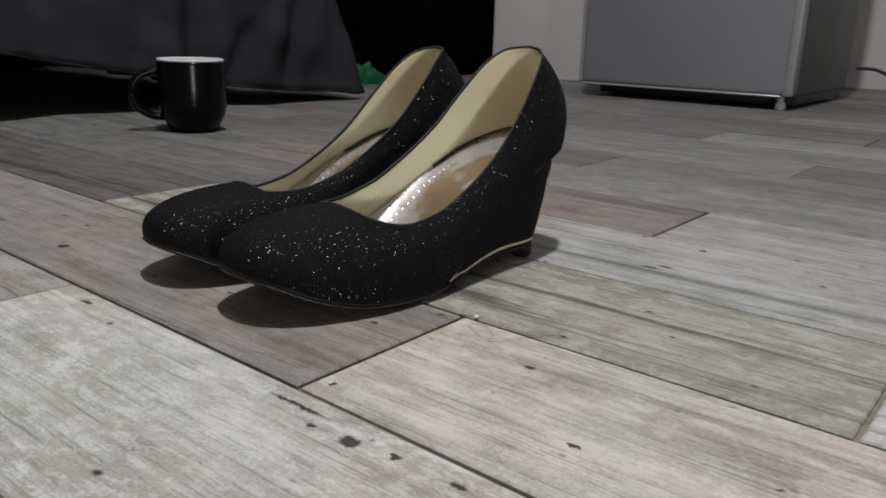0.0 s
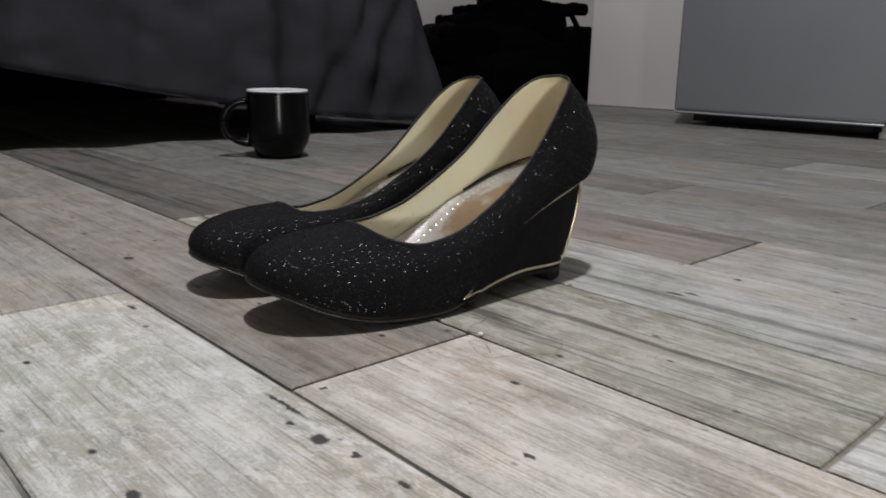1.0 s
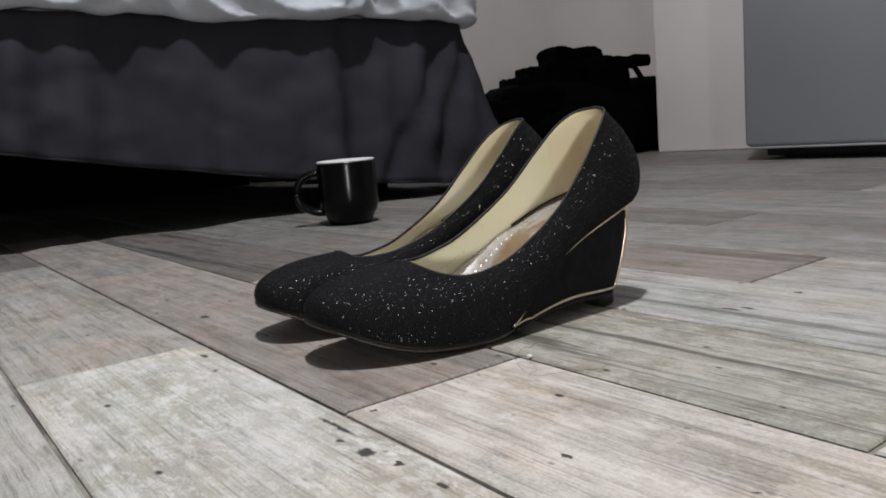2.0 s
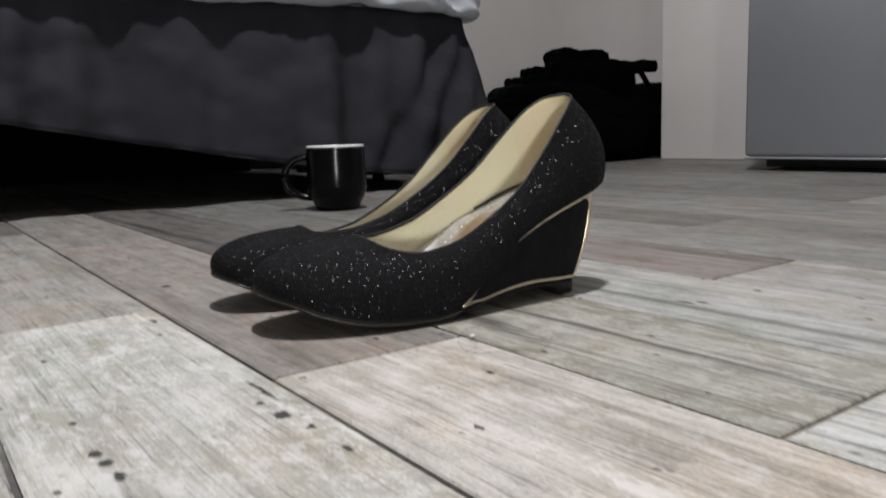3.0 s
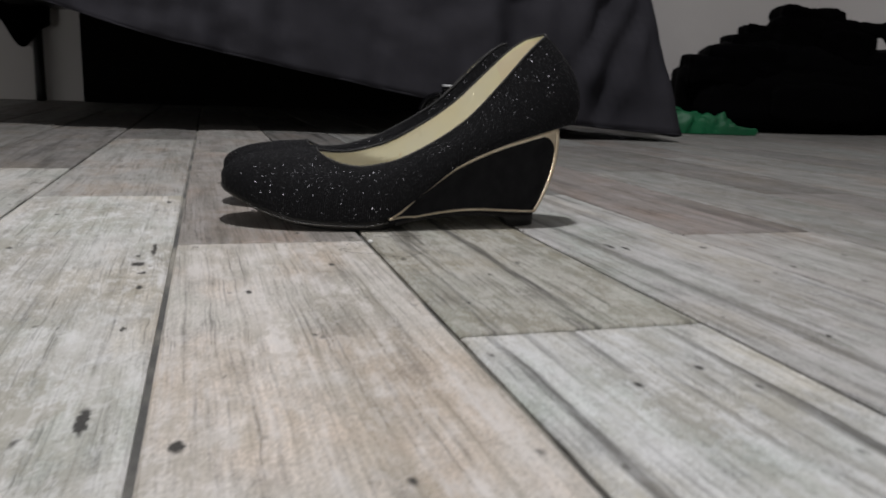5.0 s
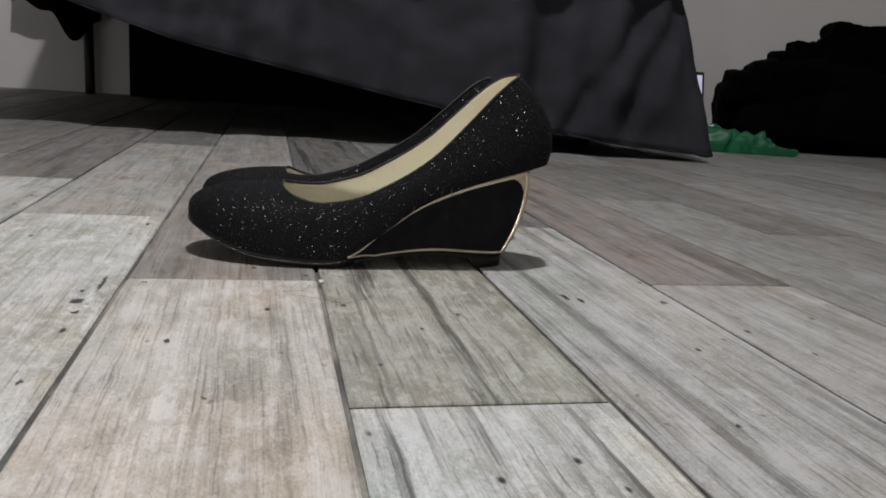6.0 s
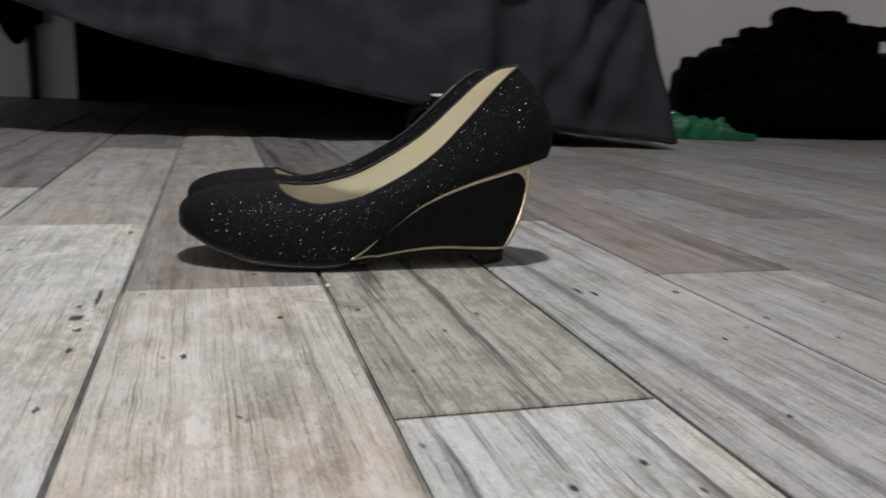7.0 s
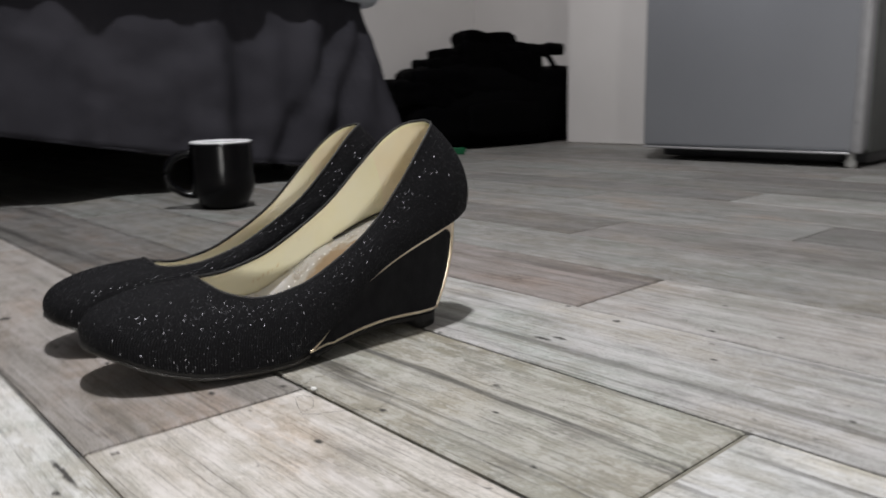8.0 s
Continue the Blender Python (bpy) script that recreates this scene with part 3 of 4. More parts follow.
EZ = curve([(0, 0.0255), (0.011, 0.0208), (0.025, 0.0143), (0.05, 0.0078), (0.085, 0.006), (0.102, 0.0085), (0.1206, 0.0205), (0.148, 0.0412), (0.177, 0.0543), (0.203, 0.0625), (0.232, 0.0695)])
TU = curve([(0, 0.060), (0.08, 0.0605), (0.16, 0.063), (0.26, 0.072), (0.36, 0.085), (0.46, 0.105), (0.56, 0.130), (0.66, 0.153), (0.76, 0.174), (0.86, 0.193), (0.93, 0.203), (0.97, 0.207), (1, 0.209)])
TW = curve([(0, 0.0), (0.08, 0.0105), (0.16, 0.0185), (0.26, 0.0245), (0.36, 0.0275), (0.46, 0.0285), (0.56, 0.028), (0.66, 0.0268), (0.76, 0.0245), (0.86, 0.0195), (0.93, 0.0138), (0.97, 0.0090), (0.99, 0.0050), (1, 0.0)])
TZ = curve([(0, 0.0475), (0.08, 0.0465), (0.16, 0.0445), (0.26, 0.0405), (0.36, 0.0385), (0.46, 0.042), (0.56, 0.054), (0.66, 0.070), (0.76, 0.092), (0.86, 0.113), (0.93, 0.1215), (1, 0.1255)])
PLAN = curve([(0, -0.06), (0.2, -0.07), (0.4, -0.08), (0.6, -0.15), (0.8, -0.25), (1, -0.40)])
RISE = curve([(0, 0.93), (0.2, 0.92), (0.4, 0.85), (0.6, 0.62), (0.8, 0.5), (1, 0.5)])
ZB = curve([(0, 0.0215), (0.011, 0.0168), (0.025, 0.0100), (0.05, 0.0028), (0.075, 0.0), (0.098, 0.0002), (0.118, 0.0075), (0.14, 0.014)])


def shoe(name, label, side, m, inner_lift=0.0075):
    """A wedge pump, toe at u = 0, heel towards +u; side is +1 or -1 for the inner side of the foot."""

    def bend(u):
        return side * (0.0045 * max(0.0, 1 - u / 0.10) ** 2 - 0.001)

    def slim(sg, u):
        inner = 1.0 if sg == side else 0.0
        return 1.0 - inner * 0.10 * math.exp(-((u - 0.135) / 0.035) ** 2)

    def edge(s, sg, grow=1.0):
        u = EU(s)
        return Vector((u, sg * EW(s) * grow * slim(sg, u) + bend(u), EZ(u)))

    def rim(s, sg):
        u = TU(s)
        lift = inner_lift * math.sin(math.pi * min(1, max(0, (s - 0.15) / 0.85))) if sg == side else 0.0
        return Vector((u, sg * TW(s) + bend(u) * 0.6, TZ(s) + lift))

    def skin(s, sg, t):
        a, c = edge(s, sg), rim(s, sg)
        k, r = PLAN(s), RISE(s)
        b = Vector((a.x + (c.x - a.x) * k, a.y + (c.y - a.y) * k, a.z + (c.z - a.z) * r))
        if s > 0.5:
            b.y *= 1 + 0.10 * (s - 0.5)
        return a * (1 - t) ** 2 + b * 2 * t * (1 - t) + c * t * t

    N, H = 44, 16
    loop = [(i / N, -1) for i in range(N + 1)] + [(1 - i / N, 1) for i in range(1, N)]

    def skin_in(s, sg, t, d):
        e = 0.004
        p = skin(s, sg, t)
        du = skin(min(1, s + e), sg, t) - skin(max(0, s - e), sg, t)
        dt = skin(s, sg, min(1, t + e)) - skin(s, sg, max(0, t - e))
        if s <= 0 or s >= 1:
            du = Vector((0, -sg if s <= 0 else sg, 0))
            du = skin(0.004 if s <= 0 else 0.996, 1, t) - skin(0.004 if s <= 0 else 0.996, -1, t)
        nn = du.cross(dt)
        if nn.length < 1e-12:
            return p
        nn.normalize()
        core = Vector((min(max(p.x, 0.06), 0.19), 0, p.z * 0.6))
        if nn.dot(core - p) < 0:
            nn = -nn
        return p + nn * d

    top = thing(name, label, "shoe", "pair of shoes")
    top.matrix_basis = m
    shell = [[skin(s, sg, j / H) for s, sg in loop] for j in range(H + 1)]
    upper = part("upper", grid_mesh(shell, close_u=True), M_GLITTER, top)
    run = [0.0]
    for a, b in zip(shell[H // 3], shell[H // 3][1:] + shell[H // 3][:1]):
        run.append(run[-1] + (b - a).length)
    uv = upper.data.uv_layers.new(name="weave")
    wide = len(loop)
    for poly in upper.data.polygons:
        cols = [upper.data.loops[l].vertex_index % wide for l in poly.loop_indices]
        for l, c in zip(poly.loop_indices, cols):
            vi = upper.data.loops[l].vertex_index
            uv.data[l].uv = (run[wide] if c == 0 and max(cols) == wide - 1 else run[c], vi // wide / H * 0.062)
    part("lining", grid_mesh([[skin_in(s, sg, j / H, 0.0013) for s, sg in loop] for j in range(H + 1)], close_u=True), M_LINING, top, "smooth cream-gold lining")
    part("binding", tube_mesh([rim(s, sg) for s, sg in loop], 0.0007, 8, closed=True), M_BINDING, upper, "black bound edge")
    # rubbed stamp on the lining, too worn to read
    bm = bmesh.new()
    for i, (tall, wide) in enumerate(((0.10, 0.004), (0.06, 0.010), (0.10, 0.005), (0.08, 0.009), (0.05, 0.006), (0.10, 0.009))):
        tall, wide = 0.6 * tall, 0.6 * wide
        s0, t0 = 0.50 + 0.009 * i, 0.40 + 0.006 * i
        bm.faces.new([bm.verts.new(skin_in(a, side, b, 0.0015)) for a, b in ((s0, t0), (s0 + wide, t0), (s0 + wide, t0 + tall), (s0, t0 + tall))])
    part("stamp", bm, M_STAMP, top, "faded brown stamped marks")
    # padded heel lining
    hs = [(0.80 + 0.2 * i / 14, -1) for i in range(15)] + [(1 - 0.2 * i / 14, 1) for i in range(1, 15)]
    part("heel_grip", grid_mesh([[skin_in(s, sg, 0.12 + 0.86 * j / 10, 0.0013 + 0.0011 * min(1, 4 * (s - 0.8) / 0.2 + 0.15)) for s, sg in hs] for j in range(11)]), M_HEELPAD, top, "padded cream heel lining")
    # footbed
    rows = []
    for i in range(41):
        s = 0.17 + 0.80 * i / 40
        a, b = edge(s, -1, 0.93), edge(s, 1, 0.93)
        row = []
        for j in range(21):
            f = j / 20
            p = a.lerp(b, f)
            p.z += 0.0042 + 0.0022 * (2 * f - 1) ** 2 + 0.012 * max(0.0, 1 - abs(s - 0.46) / 0.22) * (2 * f - 1) ** 4
            row.append(p)
        rows.append(row)
    insole = part("insole", grid_mesh(rows), M_INSOLE, top, "worn champagne foil footbed with punched dots")
    iuv = insole.data.uv_layers.new(name="along")
    for l in insole.data.loops:
        iuv.data[l.index].uv = (l.vertex_index % 21 / 20, EU(0.17 + 0.80 * (l.vertex_index // 21) / 40))
    # dark tube in place of the shaded gap between footbed and lining
    part("insole_shade_line", tube_mesh([r[-1] + Vector((0, 0, 0.001)) for r in rows[25:]], 0.0006, 6), M_BINDING, insole)
    # outsole
    rows = []
    for i in range(45):
        s = 0.60 * i / 44
        u = EU(s)
        row = []
        tuck = 1 - 0.22 * min(1, max(0, (u - 0.096) / 0.03))
        for f, q in ((0.98, 0.0), (0.985, 0.3), (0.97, 0.75), (0.90, 1.0)):
            p = edge(s, -1, f * tuck)
            row.append(Vector((p.x, p.y, p.z + (ZB(u) - p.z) * q)))
        for f, q in ((0.90, 1.0), (0.97, 0.75), (0.985, 0.3), (0.98, 0.0)):
            p = edge(s, 1, f * tuck)
            row.append(Vector((p.x, p.y, p.z + (ZB(u) - p.z) * q)))
        rows.append(row)
    outsole = part("outsole", grid_mesh(rows, close_u=True), M_SOLE, top, "thin black rubber sole")
    welt = [edge(0.5 * i / 30, -1, 0.99) for i in range(30, 0, -1)] + [edge(0.5 * i / 30, 1, 0.99) for i in range(0, 31)]
    part("welt", tube_mesh([p + Vector((0, 0, -0.0028)) for p in welt], 0.0006, 6), M_WELT, outsole, "worn dull gold sole edge")
    # wedge
    wu_top = curve([(0, 0.103), (0.25, 0.132), (0.5, 0.162), (0.75, 0.191), (1, 0.2175)])
    wu_bot = curve([(0, 0.103), (0.25, 0.130), (0.5, 0.156), (0.75, 0.181), (1, 0.2045)])
    wz_bot = curve([(0, 0.0045), (0.2, 0.0085), (0.5, 0.0105), (0.8, 0.0085), (1, 0.0065)])
    ww_top = curve([(0, 0.0398), (0.25, 0.0338), (0.5, 0.0303), (0.75, 0.0268), (0.9, 0.0218), (0.97, 0.0165), (1, 0.0115)])
    ww_bot = curve([(0, 0.0396), (0.25, 0.0325), (0.5, 0.0275), (0.75, 0.0238), (0.9, 0.0195), (0.97, 0.0145), (1, 0.0105)])

    def wedge(a, b, sg, out=0.0):
        ut, ub = wu_top(a), wu_bot(a)
        zt, zb = EZ(ut) + 0.0015, wz_bot(a)
        u = ut + (ub - ut) * (b ** (1 + 0.9 * a**3)) + 0.0035 * math.sin(math.pi * b) * a**4
        w = ww_top(a) + (ww_bot(a) - ww_top(a)) * b - 0.0018 * math.sin(math.pi * b) * min(1, a * 3)
        w *= 1 - 0.06 * (sg == side)
        return Vector((u + out * (a**12), sg * (w + out) - side * 0.001, zt + (zb - zt) * b))

    NB = 12
    rows = []
    for i in range(41):
        a = i / 40
        rows.append([wedge(a, j / NB, -1) for j in range(NB + 1)] + [wedge(a, j / NB, 1) for j in range(NB, -1, -1)])
    heel = part("wedge_heel", grid_mesh(rows, close_u=True, caps=True), M_SUEDE, top, "plain black covered wedge")
    for sg in (-1, 1):
        part("trim", tube_mesh([wedge(i / 40, 0.055 + 0.40 * (1 - min(1, i / 6)), sg, -0.0005) for i in range(41)], lambda t: 0.0008 + 0.0012 * min(1.0, 2.2 * t), 8), M_GOLD, heel, "thin brushed gold strip")
        part("trim", tube_mesh([wedge(i / 40, 0.955 - 0.45 * (1 - min(1, i / 6)), sg, -0.0004) for i in range(41)], lambda t: 0.0005 + 0.0005 * min(1.0, 2.2 * t), 8), M_GOLD, heel, "thin brushed gold strip")
        part("trim", tube_mesh([wedge(0.985, 0.05 + 0.92 * i / 20, sg, 0.0002) for i in range(21)], lambda t: 0.0021 - 0.0010 * t, 8), M_GOLD, heel, "brushed gold strip on the heel's back edge")
        # rounded gold corner where the top strip turns down the back
        corner = []
        for i in range(17):
            f = i / 16
            oa, ob_ = min(1.0, 0.86 + 0.28 * f), max(0.06, 0.06 + 0.30 * (2 * f - 1))
            g = 0.5 * math.pi * f
            ia, ib = 0.86 + 0.115 * math.sin(g), 0.36 - 0.28 * math.cos(g)
            corner.append([wedge(oa + (ia - oa) * q, ob_ + (ib - ob_) * q, sg, 0.0007 if q else 0.0003) for q in (0, 0.3, 0.6, 1)])
        part("trim", grid_mesh(corner), M_GOLD, heel, "rounded gold corner of the heel trim")
    back = []
    for j in range(13):
        b = 0.04 + 0.93 * j / 12
        l, r = wedge(1.0, b, -1, 0.0006), wedge(1.0, b, 1, 0.0006)
        back.append([l.lerp(r, f) + Vector((0.0012 * math.sin(math.pi * f) + 0.0004, 0, 0)) for f in (0, 0.2, 0.4, 0.6, 0.8, 1)])
    part("back_strip", grid_mesh(back), M_GOLD, heel, "gold strip down the back of the heel")
    rows = []
    for i in range(31):
        a = 0.04 + 0.96 * i / 30
        l, r = wedge(a, 1.0, -1, 0.0003), wedge(a, 1.0, 1, 0.0003)
        low = max(0.0, l.z - 0.0022) if a < 0.74 else max(0.0, (l.z - 0.0022) * (1 - (a - 0.74) / 0.07))
        rows.append([l, Vector((l.x, l.y * 0.98, low)), Vector((r.x, r.y * 0.98, low)), r])
    part("heel_lift", grid_mesh(rows, close_u=True, caps=True), M_SOLE, heel, "black rubber heel piece")
    return top


shoe("wedge_pump", "black glittering wedge-heeled pump with gold trim, beside its pair", 1, pose(0.027, 0.074, 0, 0, 0, -6.4))
shoe("wedge_pump", "black glittering wedge-heeled pump with gold trim, standing nearer the bed", -1, pose(0.032, 0.1555, 0, 0, 0, -7.3) @ Matrix.Diagonal((1, 1, 0.975, 1)), 0.0112)


# ---- black bag and folded clothes by the pier ----
def soft_box(x0, x1, y0, y1, z0, z1, rough=0.012, seed=0.0, n=14, slant=0.55, square=5.0):
    """A soft, sagging box with rounded edges and a crumpled skin; its base stays flat."""
    bm = bmesh.new()
    bmesh.ops.create_cube(bm, size=2.0)
    bmesh.ops.subdivide_edges(bm, edges=list(bm.edges), cuts=n, use_grid_fill=True)
    sx, sy, sz = (x1 - x0) / 2, (y1 - y0) / 2, (z1 - z0) / 2
    small = min(sx, sy, sz)
    for v in bm.verts:
        p = v.co.copy()
        e = square
        r = (abs(p.x) ** e + abs(p.y) ** e + abs(p.z) ** e) ** (1 / e)
        p /= r
        q = Vector((p.x * sx, p.y * sy, p.z * sz))
        d = noise.noise(q * 9 + Vector((seed, seed * 2, 0))) + 0.5 * noise.noise(q * 23 + Vector((seed, 3, seed))) + 0.35 * noise.noise(q * 55 + Vector((seed, 7, seed)))
        q += p.normalized() * d * rough
        v.co = q + Vector(((x0 + x1) / 2, (y0 + y1) / 2, (z0 + z1) / 2))
        v.co.z = max(v.co.z, z0)
        v.co.x += slant * (v.co.y - y0)
    return bm


bag = thing("duffel_bag", "soft black duffel bag lying on the floor beside the wall pier", "bag", at=(1.42, 1.36, 0))
ox, oy = 1.42, 1.36
part("body", soft_box(1.115 - ox, 1.93 - ox, 1.16 - oy, 1.58 - oy, 0, 0.185, seed=2.0, rough=0.02), M_BLACKNYLON, bag)
part("flap", soft_box(1.19 - ox, 1.93 - ox, 1.17 - oy, 1.50 - oy, 0.11, 0.228, seed=7.0, rough=0.014), M_BLACKNYLON, bag)
part("pocket", soft_box(1.35 - ox, 1.66 - ox, 1.145 - oy, 1.19 - oy, 0.03, 0.125, seed=5.0, rough=0.006, n=8), M_BLACKNYLON, bag)
part("strap", tube_mesh([(1.54 - ox + 0.029 * i, 1.20 - oy + 0.003 * math.sin(i), 0.256 + 0.02 * (i / 9) + 0.003 * math.sin(i * 2.0)) for i in range(10)], lambda t: 0.022 - 0.004 * t, 10, flat=0.7), M_BLACKNYLON, bag, "thick black carrying strap")
part("strap", tube_mesh([(1.71 - ox + 0.05 * i / 6, 1.19 - oy, 0.262 - 0.05 * (i / 6) ** 1.3) for i in range(7)], 0.008, 8), M_BLACKNYLON, bag, "thin black strap")
for args, tag in (
    ((1.125, 1.34, 1.165, 1.44, 0.11, 0.183), "folded black cloth lying on the duffel bag"),
    ((1.185, 1.42, 1.165, 1.42, 0.13, 0.203), "folded black cloth lying on the duffel bag"),
    ((1.258, 1.38, 1.19, 1.42, 0.16, 0.243), "rolled black garment lying on the duffel bag"),
    ((1.305, 1.365, 1.20, 1.34, 0.21, 0.262), "small rolled black garment on the pile"),
    ((1.362, 1.635, 1.18, 1.42, 0.17, 0.285), "crumpled black jacket piled on the duffel bag"),
    ((1.40, 1.50, 1.19, 1.36, 0.25, 0.313), "bunched black garment on top of the pile"),
    ((1.48, 1.60, 1.20, 1.36, 0.25, 0.310), "bunched black garment on top of the pile"),
    ((1.50, 1.70, 1.175, 1.36, 0.17, 0.262), "crumpled black cloth beside the carrying strap"),
):
    tagged(part("folded_garment", soft_box(*args, rough=0.016, seed=args[0] * 9, n=14, square=9.0), M_BLACKCLOTH), tag, "garment", "pile of dark clothes")

# ---- green cloth ----
rows = []
for i in range(61):
    f = i / 60
    x = 0.985 + 0.255 * f
    row = []
    for j in range(33):
        g = j / 32
        a = math.pi * g
        prof = (math.sin(math.pi * min(1, max(0, f * 0.93 + 0.05))) ** 0.5) * (0.062 - 0.030 * f)
        w = 0.058 * (0.8 + 0.25 * math.sin(f * 5 + 1)) * math.sin(math.pi * (0.06 + 0.88 * f)) ** 0.35
        cr = 0.022 * noise.noise((f * 6, g * 5, 0.3)) + 0.012 * noise.noise((f * 17, g * 11, 2.0))
        z = max(0.0015, (prof + cr) * math.sin(a) ** 0.55)
        row.append(Vector((x + cr * 0.5, 1.135 - 0.10 * (f - 0.4) - w * math.cos(a) * (1 + cr * 8), z)))
    rows.append(row)
cloth = part("green_cloth", grid_mesh(rows), M_GREEN)
tagged(cloth, "crumpled bright green cloth with a white print on the floor", "cloth")
bm = bmesh.new()
for i in range(9):
    for j in range(2 + abs(i - 4) // 2, 8 - abs(i - 4) // 2):
        q = [rows[16 + i + a][7 + j + b] + Vector((0, -0.0018, 0.0020)) for a, b in ((0, 0), (1, 0), (1, 1), (0, 1))]
        bm.faces.new([bm.verts.new(p) for p in q])
bmesh.ops.remove_doubles(bm, verts=bm.verts, dist=1e-5)
part("print", bm, M_WHITECLOTH, cloth, "white printed mark")

# ---- tablet that leans on the wall behind the bed ----
tab = thing("tablet", "small dark tablet with a lit screen leaning on the wall", "tablet", at=(1.51, 1.975, 0.0))
tab.rotation_euler = (radians(-14), 0, radians(-6))
part("case", box_mesh(-0.075, 0.065, 0.0, 0.010, 0.002, 0.205, 0.003), M_BLACKPLASTIC, tab)
part("screen", box_mesh(-0.066, 0.056, -0.0016, -0.0004, 0.014, 0.193), M_SCREEN, tab, "pale glowing screen")

# ---- crumb on the floor ----
bm = bmesh.new()
bmesh.ops.create_icosphere(bm, subdivisions=2, radius=0.0013)
for v in bm.verts:
    v.co = Vector((v.co.x * 1.3, v.co.y * 0.9, v.co.z * 0.7)) * (1 + 0.35 * noise.noise(v.co * 900))
crumb = part("crumb", bm, M_WHITEPLASTIC)
crumb.location = (0.1065, -0.0085, 0.0009)
tagged(crumb, "tiny white crumb lying on the tile joint", "crumb")

# ---- loose hair strands on the floor, modelled as thin threads ----
def thread(name, pts, label):
    n = len(pts) - 1
    fx, fy = (curve([(i, p[a]) for i, p in enumerate(pts)]) for a in range(2))
    line = [(fx(n * i / 60), fy(n * i / 60), 0.0003 + 0.0012 * abs(math.sin(i * 0.19))) for i in range(61)]
    tagged(part(name, tube_mesh(line, 0.00007, 5), M_BLACKPLASTIC), label, "thread")


thread("thread", [(0.088, -0.024), (0.094, -0.013), (0.099, -0.018), (0.091, -0.029), (0.084, -0.031), (0.091, -0.035), (0.103, -0.045), (0.112, -0.050), (0.124, -0.046), (0.133, -0.039)], "fine dark hair curled on the pale tile")
thread("thread", [(0.099, -0.006), (0.110, 0.002), (0.124, 0.004), (0.140, 0.001)], "short fine dark hair across the tile joint")

# ---- floor tiles ----
TW_, TL, STEP, GAP = 0.1055, 0.531, 0.1755, 0.0023
SKEW = Matrix.Rotation(radians(-1.1), 4, "Z")


def tile_mesh(name, w, l):
    """One plank tile, bevelled, top face at z = 0; its own origin at its lower corner."""
    bm = bmesh.new()
    b, bz, d = 0.0011, 0.0009, 0.004
    rings = [[(0, 0, -d), (w, 0, -d), (w, l, -d), (0, l, -d)], [(0, 0, -bz), (w, 0, -bz), (w, l, -bz), (0, l, -bz)], [(b, b, 0), (w - b, b, 0), (w - b, l - b, 0), (b, l - b, 0)]]
    vs = [[bm.verts.new(p) for p in r] for r in rings]
    for k in range(2):
        for i in range(4):
            bm.faces.new([vs[k][i], vs[k][(i + 1) % 4], vs[k + 1][(i + 1) % 4], vs[k + 1][i]])
    bm.faces.new(vs[2])
    me = bpy.data.meshes.new(name)
    bm.to_mesh(me)
    bm.free()
    me.materials.append(M_TILE)
    return me


# tints of unlisted tiles, dimmed so that the light's falloff lies in the colour
DIMMED_PALETTE = [(0.269, 0.265, 0.258), (0.229, 0.225, 0.218), (0.301, 0.297, 0.289), (0.213, 0.204, 0.198), (0.190, 0.184, 0.180), (0.246, 0.246, 0.241), (0.237, 0.225, 0.218)]
# tints of single tiles; near ones also lightened as painted falloff
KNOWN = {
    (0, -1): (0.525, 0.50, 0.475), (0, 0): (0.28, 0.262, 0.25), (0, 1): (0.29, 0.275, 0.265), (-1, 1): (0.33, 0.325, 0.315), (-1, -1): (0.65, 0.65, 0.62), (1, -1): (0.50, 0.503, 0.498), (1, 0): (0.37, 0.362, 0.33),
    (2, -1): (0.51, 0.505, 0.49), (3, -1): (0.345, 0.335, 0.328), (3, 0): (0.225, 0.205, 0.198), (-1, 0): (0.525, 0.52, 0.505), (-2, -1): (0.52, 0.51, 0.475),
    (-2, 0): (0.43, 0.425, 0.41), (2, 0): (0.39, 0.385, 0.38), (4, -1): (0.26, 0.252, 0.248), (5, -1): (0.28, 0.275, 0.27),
}
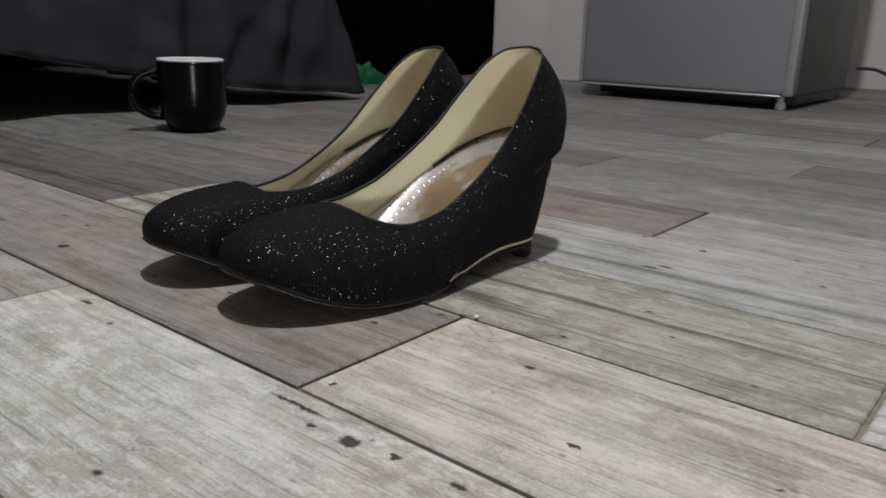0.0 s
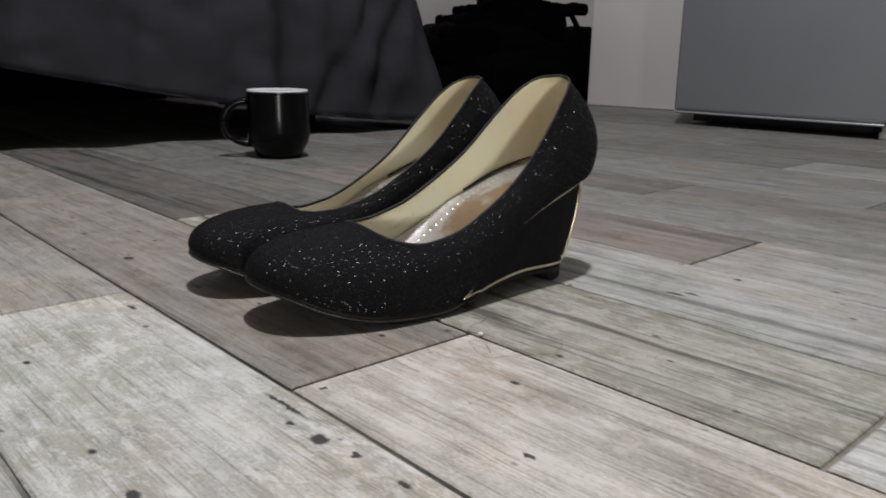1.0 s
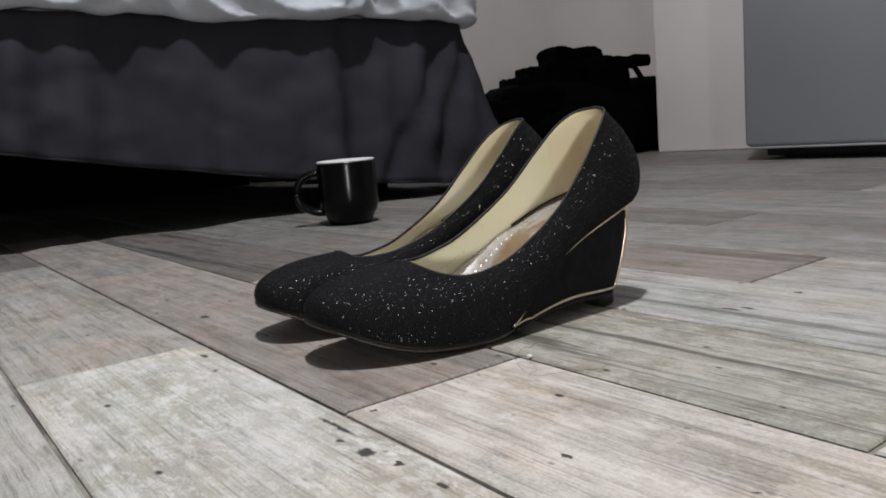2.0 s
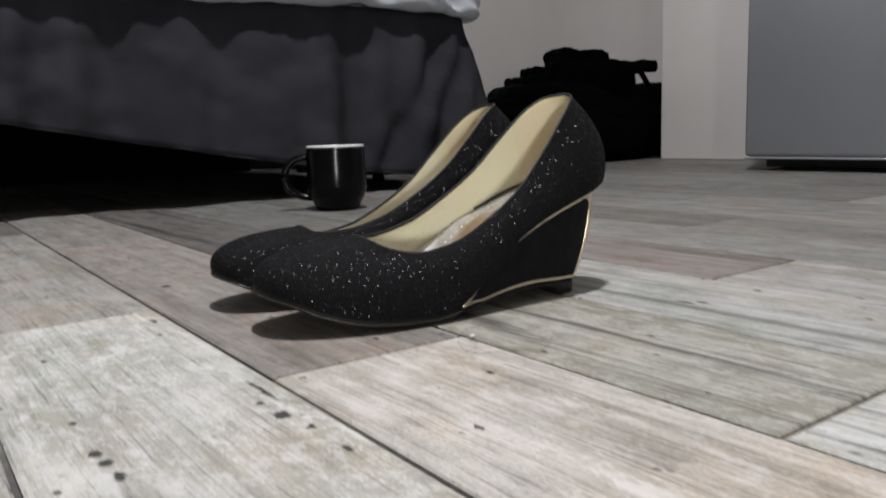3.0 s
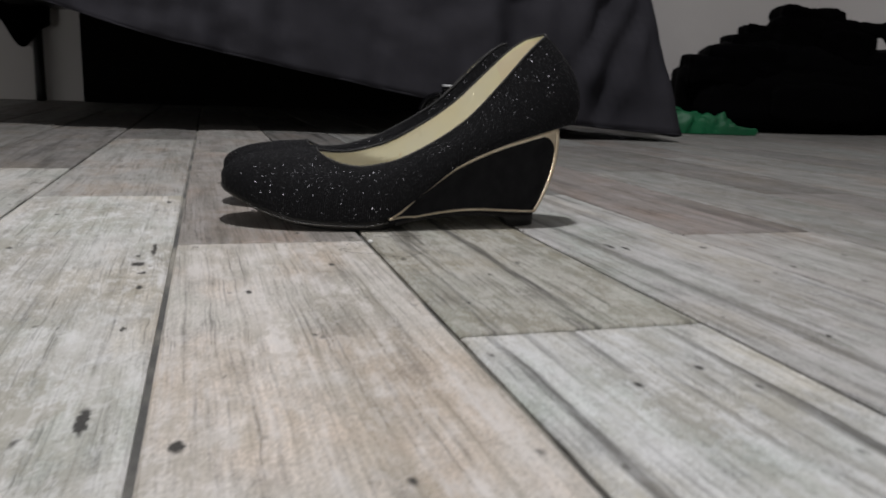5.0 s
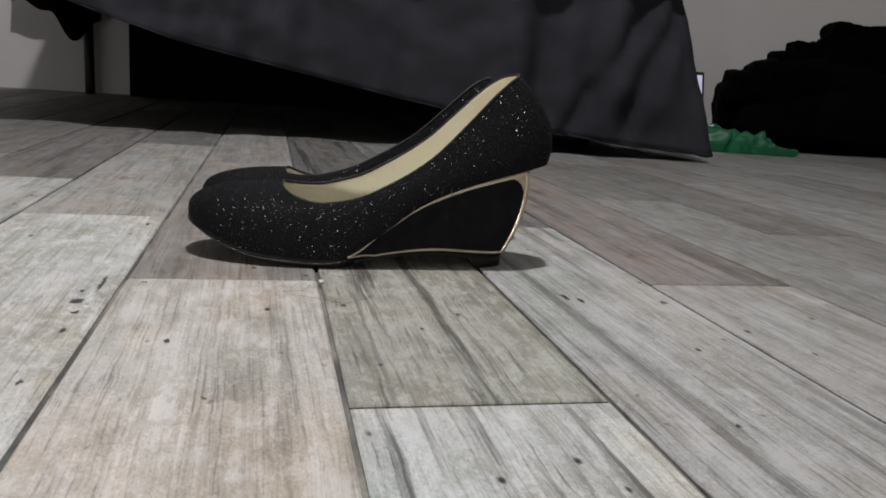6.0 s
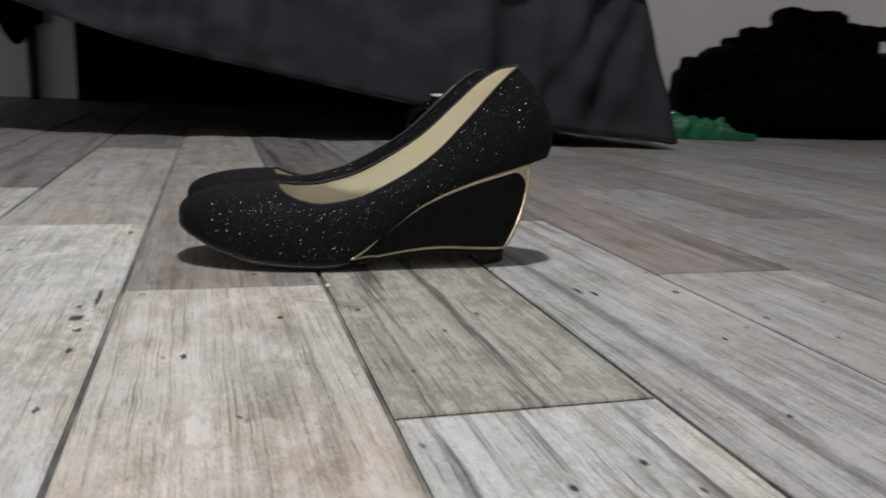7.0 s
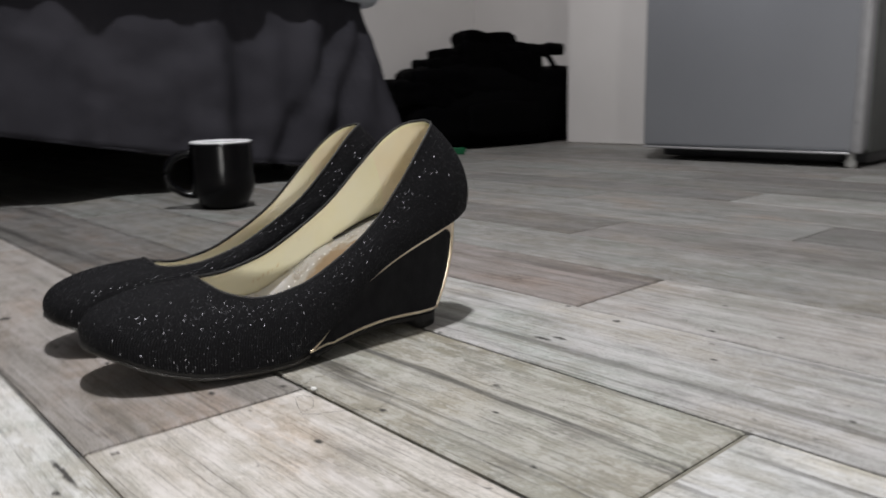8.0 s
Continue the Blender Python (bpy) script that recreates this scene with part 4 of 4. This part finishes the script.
# wear of single tiles: rubbed patches, hair cracks, warmth of the tint
WEAR = {
    (-1, -1): (1.0, 0.6, 0.0), (-1, 0): (0.6, 0.3, 0.2), (-2, -1): (0.8, 0.7, 0.2), (0, -1): (0.4, 0.12, 0.6), (0, 0): (0.3, 0.3, 0.9),
    (1, -1): (0.5, 0.55, 0.0), (1, 0): (0.7, 0.5, 0.1), (2, -1): (0.3, 0.3, 0.1), (2, 0): (0.4, 0.3, 0.0), (3, -1): (0.3, 0.3, 0.5), (3, 0): (0.2, 0.3, 0.9),
}
rnd = random.Random(11)
shared = {}
spare = []
ends = []
for col in range(math.floor(X0 / TW_), math.ceil(X1 / TW_)):
    off = -STEP * (col % 3)
    for k in range(-5, 6):
        ya, yb = off + k * TL, off + (k + 1) * TL
        ya, yb = max(ya, Y0), min(yb, Y1)
        xa, xb = max(col * TW_, X0), min((col + 1) * TW_, X1)
        if yb - ya < 0.02 or xb - xa < 0.02:
            continue
        w, l = xb - xa - GAP, yb - ya - GAP
        c = rnd.choice(DIMMED_PALETTE)
        f = rnd.uniform(0.9, 1.06)
        # 0.86 darkens the far tiles further, again in place of falloff
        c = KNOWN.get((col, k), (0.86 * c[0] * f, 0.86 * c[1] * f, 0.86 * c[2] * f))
        key = (round(w, 4), round(l, 4))
        if key not in shared:
            shared[key] = tile_mesh("tile", w, l)
        if yb > -0.75 and xb > -1.3:
            ob = new("tile", shared[key])
            ob.parent = floor
            ob.matrix_basis = SKEW @ Matrix.Translation((xa + GAP / 2, ya + GAP / 2, 0))
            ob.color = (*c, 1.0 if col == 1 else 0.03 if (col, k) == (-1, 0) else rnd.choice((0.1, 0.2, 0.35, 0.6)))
            if (col, k) == (1, 0) or ((col, k) not in KNOWN and rnd.random() < 0.3):
                ends.append((xa + GAP / 2, ya + GAP / 2, w))
            ob["grit"], ob["crack"], ob["pink"] = WEAR.get((col, k), (rnd.uniform(0.1, 0.6), rnd.uniform(0.2, 0.7), rnd.choice((0.0, 0.2, 0.8))))
        else:
            spare.append((xa + GAP / 2, ya + GAP / 2, w, l))
# end joints whose grout has dried pale
for n, (x, y, w) in enumerate(ends):
    g = GAP + 0.0012
    me = bpy.data.meshes.new("grout_joint")
    me.from_pydata([(0, -g, 0), (w, -g, 0), (w, 0, 0), (0, 0, 0), (0, -g, 0.0014), (w, -g, 0.0014), (w, 0, 0.0014), (0, 0, 0.0014)], [], [(0, 3, 2, 1), (4, 5, 6, 7), (0, 1, 5, 4), (1, 2, 6, 5), (2, 3, 7, 6), (3, 0, 4, 7)])
    me.materials.append(M_GROUT_PALE)
    ob = new("grout_joint", me)
    ob.parent = floor
    ob.matrix_basis = SKEW @ Matrix.Translation((x, y + 0.0006, -0.0030))
vv, ff = [], []
for x, y, w, l in spare:
    n = len(vv)
    vv += [(x, y, 0), (x + w, y, 0), (x + w, y + l, 0), (x, y + l, 0), (x, y, -0.004), (x + w, y, -0.004), (x + w, y + l, -0.004), (x, y + l, -0.004)]
    ff += [(n, n + 1, n + 2, n + 3), (n, n + 4, n + 5, n + 1), (n + 1, n + 5, n + 6, n + 2), (n + 2, n + 6, n + 7, n + 3), (n + 3, n + 7, n + 4, n)]
me = bpy.data.meshes.new("outer_tiles")
me.from_pydata([SKEW @ Vector(p) for p in vv], [], ff)
me.materials.append(M_TILE)
ob = new("outer_tiles", me)
ob.parent, ob.color = floor, (0.30, 0.29, 0.28, 0.3)
tagged(ob, kind="stuff")
